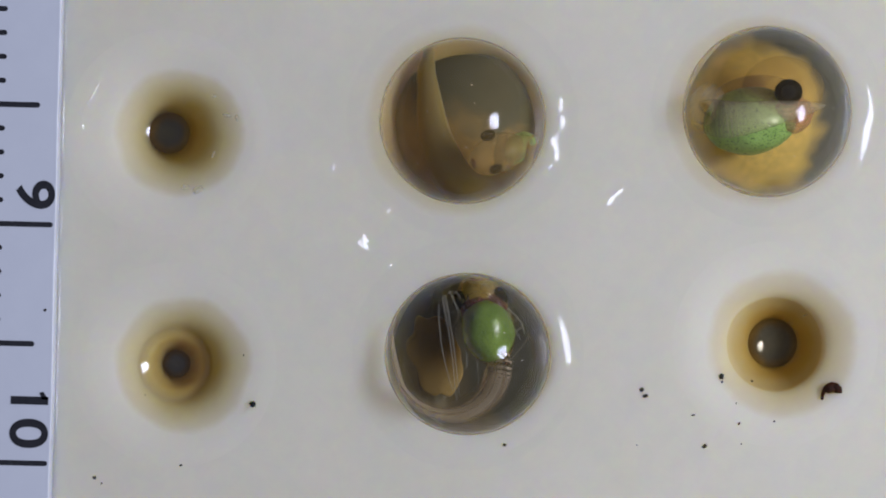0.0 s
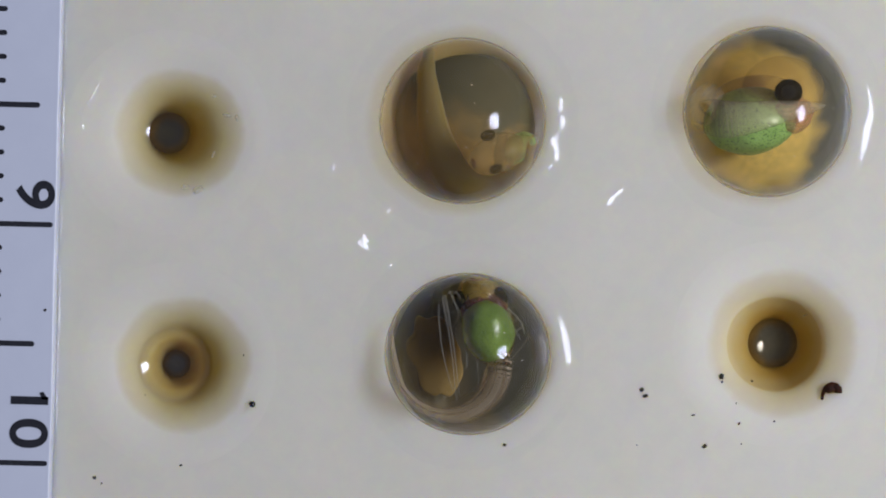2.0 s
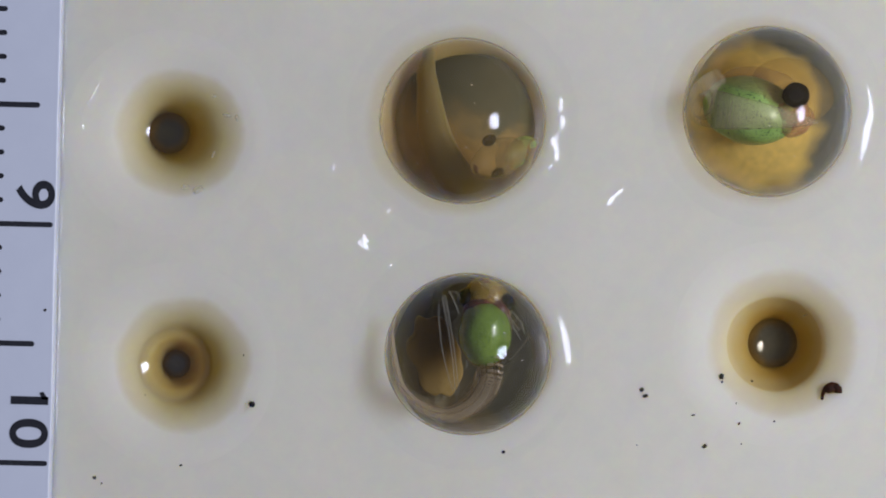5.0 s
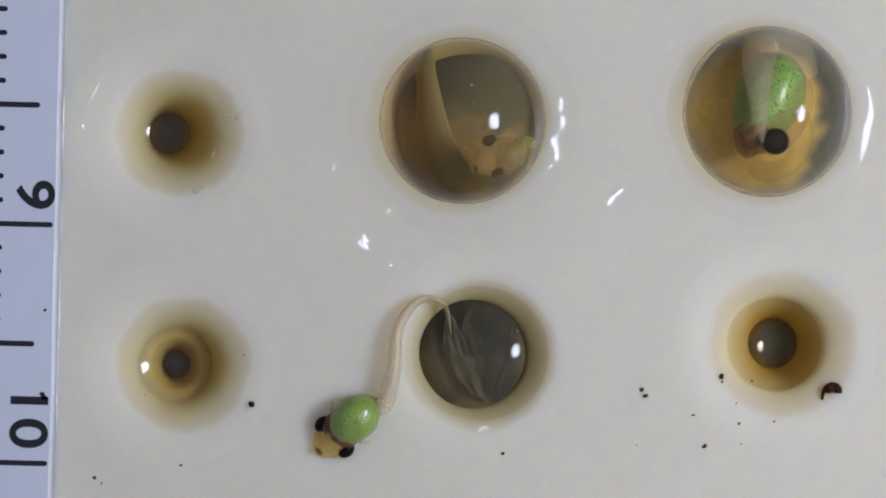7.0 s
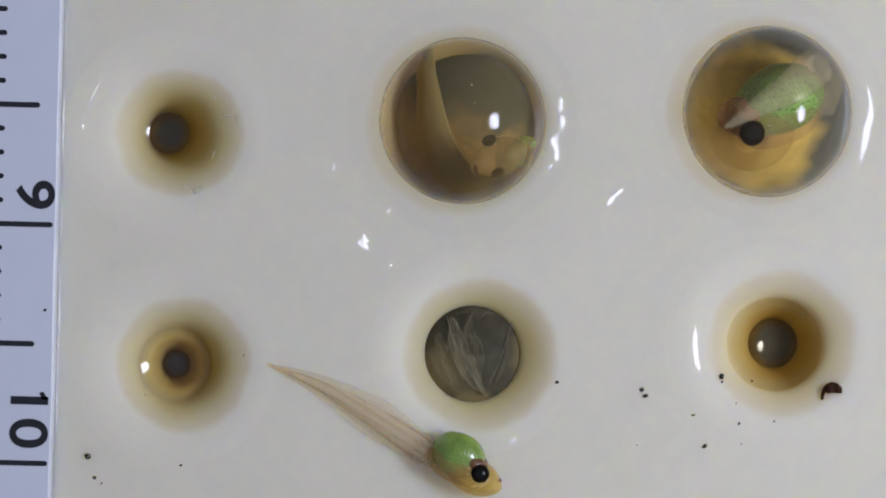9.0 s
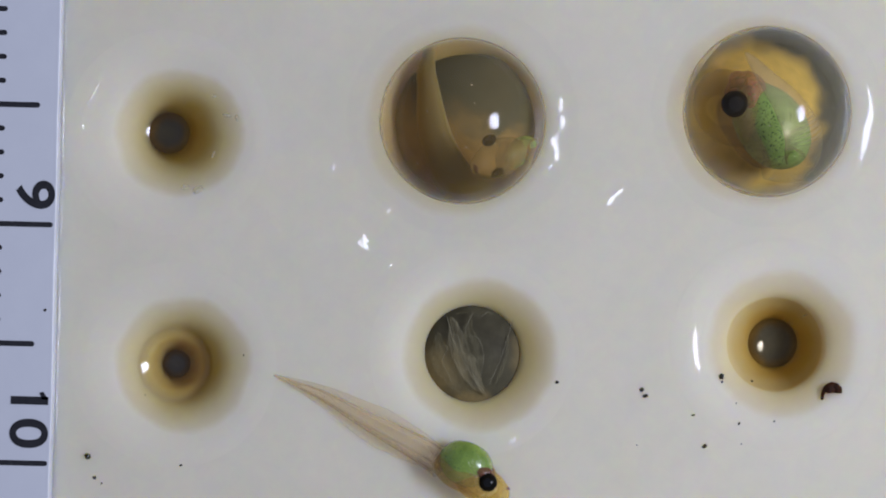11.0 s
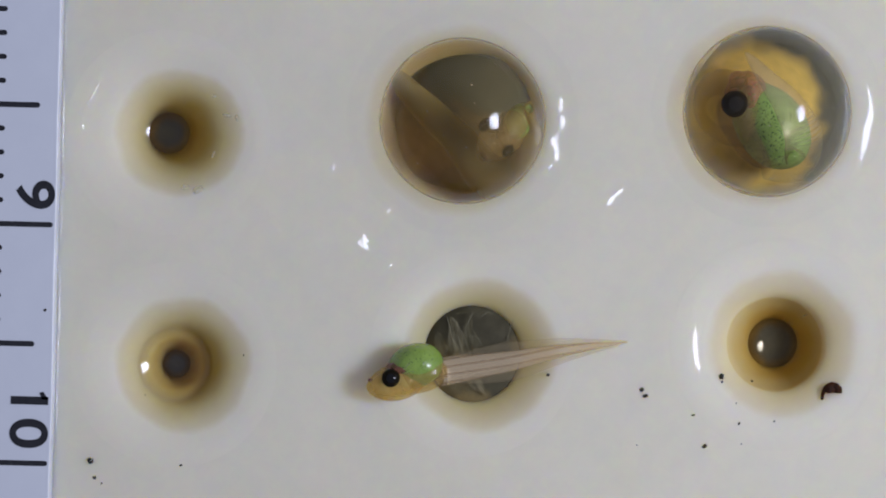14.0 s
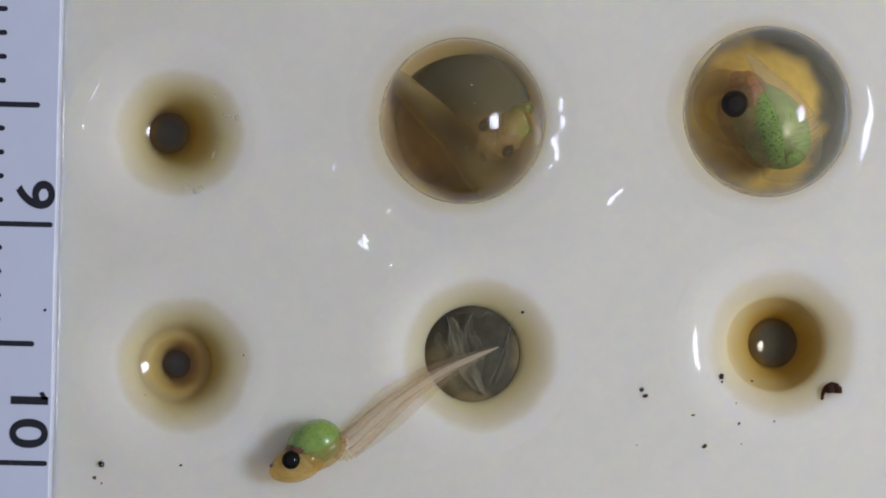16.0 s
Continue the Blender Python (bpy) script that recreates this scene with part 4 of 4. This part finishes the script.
def motions():
    wobble_a = {2.5: -42, 6.5: 20, 8.5: -20, 12.5: 26, 14.5: -20}
    wobble_b = {2.5: -47, 6.5: 32, 8.5: -22, 12.5: 18, 14.5: -24}
    wobble_ruler = {2.5: -24, 6.5: 10, 12.5: -8, 14.5: 0}
    wobble_c = {2.5: -4, 4.2: -15}
    moving = {pool, skin_folds, swell, *edge_glints, drift_ball, drift_speck, egg_c, tad_a, tad_b, tad_c, ring_c}
    for ob in RIDERS:
        if ob in moving:
            continue
        own = wobble_a if ob is egg_a else wobble_b if ob is egg_b else wobble_ruler if ob is scale_ruler else None
        walk(ob, shaken_rows(ob, own))
    # the egg bursts at 6.4 s and sinks
    rest = egg_c.matrix_basis.copy()
    sink = [(0, 0, 0), (6.35, 0, 0), (6.5, 16, -80), (6.7, 25, -122), (7.0, 25, -124), (7.6, 22, -132), (8.0, 14, -176), (8.4, 10, -206), (8.7, 10, -236), (16, 10, -236)]
    walk(egg_c, state_rows(egg_c, [(t, Matrix.Translation((x * U, 0, z * U)) @ rest) for t, x, z in sink], wobble_c))
    rest_r = ring_c.matrix_basis.copy()
    drop = [(0, 0), (6.35, 0), (6.8, -20), (7.6, -32), (8.6, -48), (16, -48)]
    walk(ring_c, state_rows(ring_c, [(t, Matrix.Translation((0, 0, z * U)) @ rest_r) for t, z in drop]))
    # the torn skin spreads over the well bottom as the egg empties
    rest_s = skin_folds.matrix_basis.copy()
    bundled = Matrix.Translation((-30 * U, -8 * U, 0)) @ rest_s @ pose(0, 0, 0, 0, 0, -24)
    walk(skin_folds, state_rows(skin_folds, [(0, bundled), (6.3, bundled), (6.7, rest_s), (16, rest_s)]))
    rest_p = pool.matrix_basis.copy()
    rise = [(0, -11), (8.0, -11), (8.3, 0), (16, 0)]
    walk(pool, state_rows(pool, [(t, Matrix.Translation((0, 0, z * U)) @ rest_p) for t, z in rise]))
    # the glint wedges at the ruler's edge come up once the tray is wet
    for ob in edge_glints:
        rest_d = ob.matrix_basis.copy()
        rows = [(0, -14), (10.2, -14), (10.6, 0), (16, 0)]
        walk(ob, state_rows(ob, [(t, Matrix.Translation((0, 0, z * U)) @ rest_d) for t, z in rows]))
    spill = [(0, 857, 762, -30), (6.4, 857, 762, -30), (6.7, 857, 762, 0), (8.0, 857, 762, 0), (8.6, 911, 782, -5), (12.2, 911, 782, -5), (12.7, 911, 782, -30), (16, 911, 782, -30)]
    walk(swell, state_rows(swell, [(t, Matrix.Translation(P(x, y, h))) for t, x, y, h in spill]))
    # drifting specks
    places = [(0, 447, 716), (7.2, 445, 716), (7.7, 447, 720), (8.0, 430, 833), (8.5, 187, 820), (9.0, 155, 808), (11.5, 155, 808), (13, 160, 816), (14.2, 160, 816),
              (15, 179, 822), (16, 179, 822)]
    walk(drift_ball, state_rows(drift_ball, [(t, Matrix.Translation(P(x, y, 3))) for t, x, y in places]))
    places = [(0, 893, 788), (2.2, 893, 788), (3, 892, 797), (6.4, 890, 803), (7.6, 890, 803), (8.0, 947, 737), (8.6, 986, 677), (12.2, 986, 677), (13, 970, 664), (14.2, 970, 664),
              (15, 925, 553), (16, 925, 553)]
    walk(drift_speck, state_rows(drift_speck, [(t, Matrix.Translation(P(x, y, 1.5))) for t, x, y in places]))
    # the curled embryo
    a0 = (928, 263, 46, 196, 0, 90, [(905, 330, 15), (830, 340, 0), (778, 262, -20), (756, 150, -25), (760, 80, -20)])
    a1 = (930, 270, 46, 198, 0, 90, [(905, 335, 15), (830, 340, 0), (778, 262, -20), (756, 150, -25), (760, 80, -20)])
    a2 = (926, 212, 46, 223, 0, 90, [(930, 290, 10), (870, 316, -10), (812, 250, -22), (742, 180, -25), (690, 125, -20)])
    swim(tad_a, tail_a, 0.72, [(0, *a0), (2.2, *a0), (2.7, *a1), (12.1, *a1), (12.7, *a2), (16, *a2)], EGG_A, wobble_a)
    # the large-eyed embryo
    b0 = (1330, 228, 0, 9, -90, -90, [(1250, 175, 10), (1238, 200, 55), (1290, 212, 95), (1400, 196, 100)])
    b1 = (1326, 210, 0, -10, -90, -90, [(1246, 165, 10), (1236, 188, 55), (1290, 198, 95), (1400, 212, 100)])
    b2 = (1347, 170, 0, -113, -90, -90, [(1390, 75, 20), (1350, 75, 65), (1342, 130, 95), (1348, 230, 100)])
    b3 = (1372, 165, 0, 201, -90, -90, [(1455, 150, 20), (1450, 115, 60), (1400, 155, 95), (1300, 215, 100)])
    b4 = (1374, 214, 0, 124, -90, -90, [(1412, 292, 40), (1422, 240, 95), (1392, 182, 105), (1354, 136, 105), (1325, 100, 95)])
    swim(tad_b, tail_b, 1.08, [(0, *b0), (2.2, *b0), (2.7, *b1), (4.2, *b1), (6.3, *b1), (6.7, *b2), (8.2, *b2), (8.7, *b3), (10.1, *b3), (10.7, *b4), (16, *b4)],
         EGG_B, wobble_b)
    # the hatching one
    c0 = (864, 588, 85, 101, 180, 235, [(884, 650, 85), (862, 705, 80), (812, 733, 75), (755, 725, 70), (715, 690, 65), (700, 640, 55)])
    c1 = (858, 594, 85, 86, 180, 235, [(868, 655, 85), (848, 705, 80), (800, 733, 75), (750, 722, 70), (712, 685, 65), (698, 630, 55)])
    c2 = (790, 700, 40, 215, 180, 180, [(830, 650, 40), (870, 610, 30), (860, 560, 10), (800, 550, 0), (760, 600, 0)])
    c3 = (720, 655, 40, 185, 180, 180, [(780, 660, 30), (850, 640, 20), (890, 600, 0), (880, 560, -20)])
    c4 = (668, 666, 28, 172, 180, 180, [(730, 675, 20), (800, 675, 15), (880, 640, 0), (910, 600, -20)])
    c5 = (660, 700, 28, 190, 180, 180, [(710, 700, 15), (760, 640, 15), (800, 590, 10), (860, 600, 0)])
    c6 = (630, 740, 28, 222, 180, 180, [(680, 715, 15), (697, 650, 15), (705, 580, 15), (745, 530, 12), (790, 545, 0), (810, 620, -20)])
    c7 = (656, 730, 28, 229, 180, 180, [(680, 710, 15), (692, 650, 15), (700, 580, 15), (745, 530, 12), (795, 545, 0), (815, 620, -20)])
    c8 = (650, 745, 28, 180, 200, 180, [(700, 735, 15), (720, 680, 15), (700, 600, 15), (745, 540, 12), (800, 560, 0)])
    c9 = (510, 790, 28, 250, 230, 250, [(530, 740, 15), (500, 710, 15), (470, 720, 12)])
    c10 = (500, 806, 28, 252, 270, 270, [(560, 760, 15), (590, 690, 10), (640, 630, 6), (720, 592, 3)])
    c11 = (540, 765, 28, 245, 270, 270, [(580, 720, 15), (620, 650, 10), (680, 590, 6), (740, 560, 3)])
    c12 = (640, 780, 28, 270, 300, 300, [(650, 720, 15), (600, 690, 12), (570, 730, 10)])
    c13 = (828, 828, 28, 282, 330, 350, [(815, 785, 15), (775, 745, 10), (700, 740, 6), (630, 752, 3)])
    c14 = (811, 797, 28, 334, 450, 450, [(740, 790, 14), (640, 725, 8), (560, 680, 5), (475, 645, 3)])
    c14b = (824, 813, 28, 335, 450, 450, [(755, 802, 14), (650, 745, 8), (570, 700, 5), (480, 662, 3)])
    c15 = (803, 684, 28, 186, 300, 290, [(860, 690, 15), (900, 720, 10), (980, 775, 5)])
    c16 = (739, 639, 28, 192, 270, 270, [(800, 655, 15), (900, 640, 9), (1000, 620, 6), (1112, 605, 3)])
    c17 = (700, 690, 28, 200, 270, 270, [(760, 660, 15), (840, 640, 9), (900, 600, 6)])
    c18 = (588, 783, 28, 207, 258, 265, [(650, 788, 15), (730, 745, 10), (795, 685, 5), (870, 605, 3)])
    c19 = (557, 775, 28, 203, 270, 270, [(620, 785, 15), (700, 715, 10), (790, 655, 5), (905, 605, 3)])
    plan = [(0, c0), (2.2, c0), (2.7, c1), (4.2, c1), (6.1, c1), (6.25, c2), (6.3, c2), (6.4, c3), (6.5, c4), (6.6, c5), (6.7, c6), (7.3, c6), (7.4, c7), (7.6, c7), (7.7, c8), (7.8, c9),
            (7.9, c9), (8.0, c10), (8.1, c10), (8.3, c11), (8.4, c12), (8.5, c13), (8.6, c14), (10.1, c14), (10.7, c14b), (12.4, c14b), (12.5, c15), (12.6, c16), (14.3, c16), (14.4, c17), (14.5, c18),
            (14.6, c19), (16, c19)]
    swim(tad_c, tail_c, 0.86, [(t, *c) for t, c in plan], EGG_C, wobble_c)


motions()
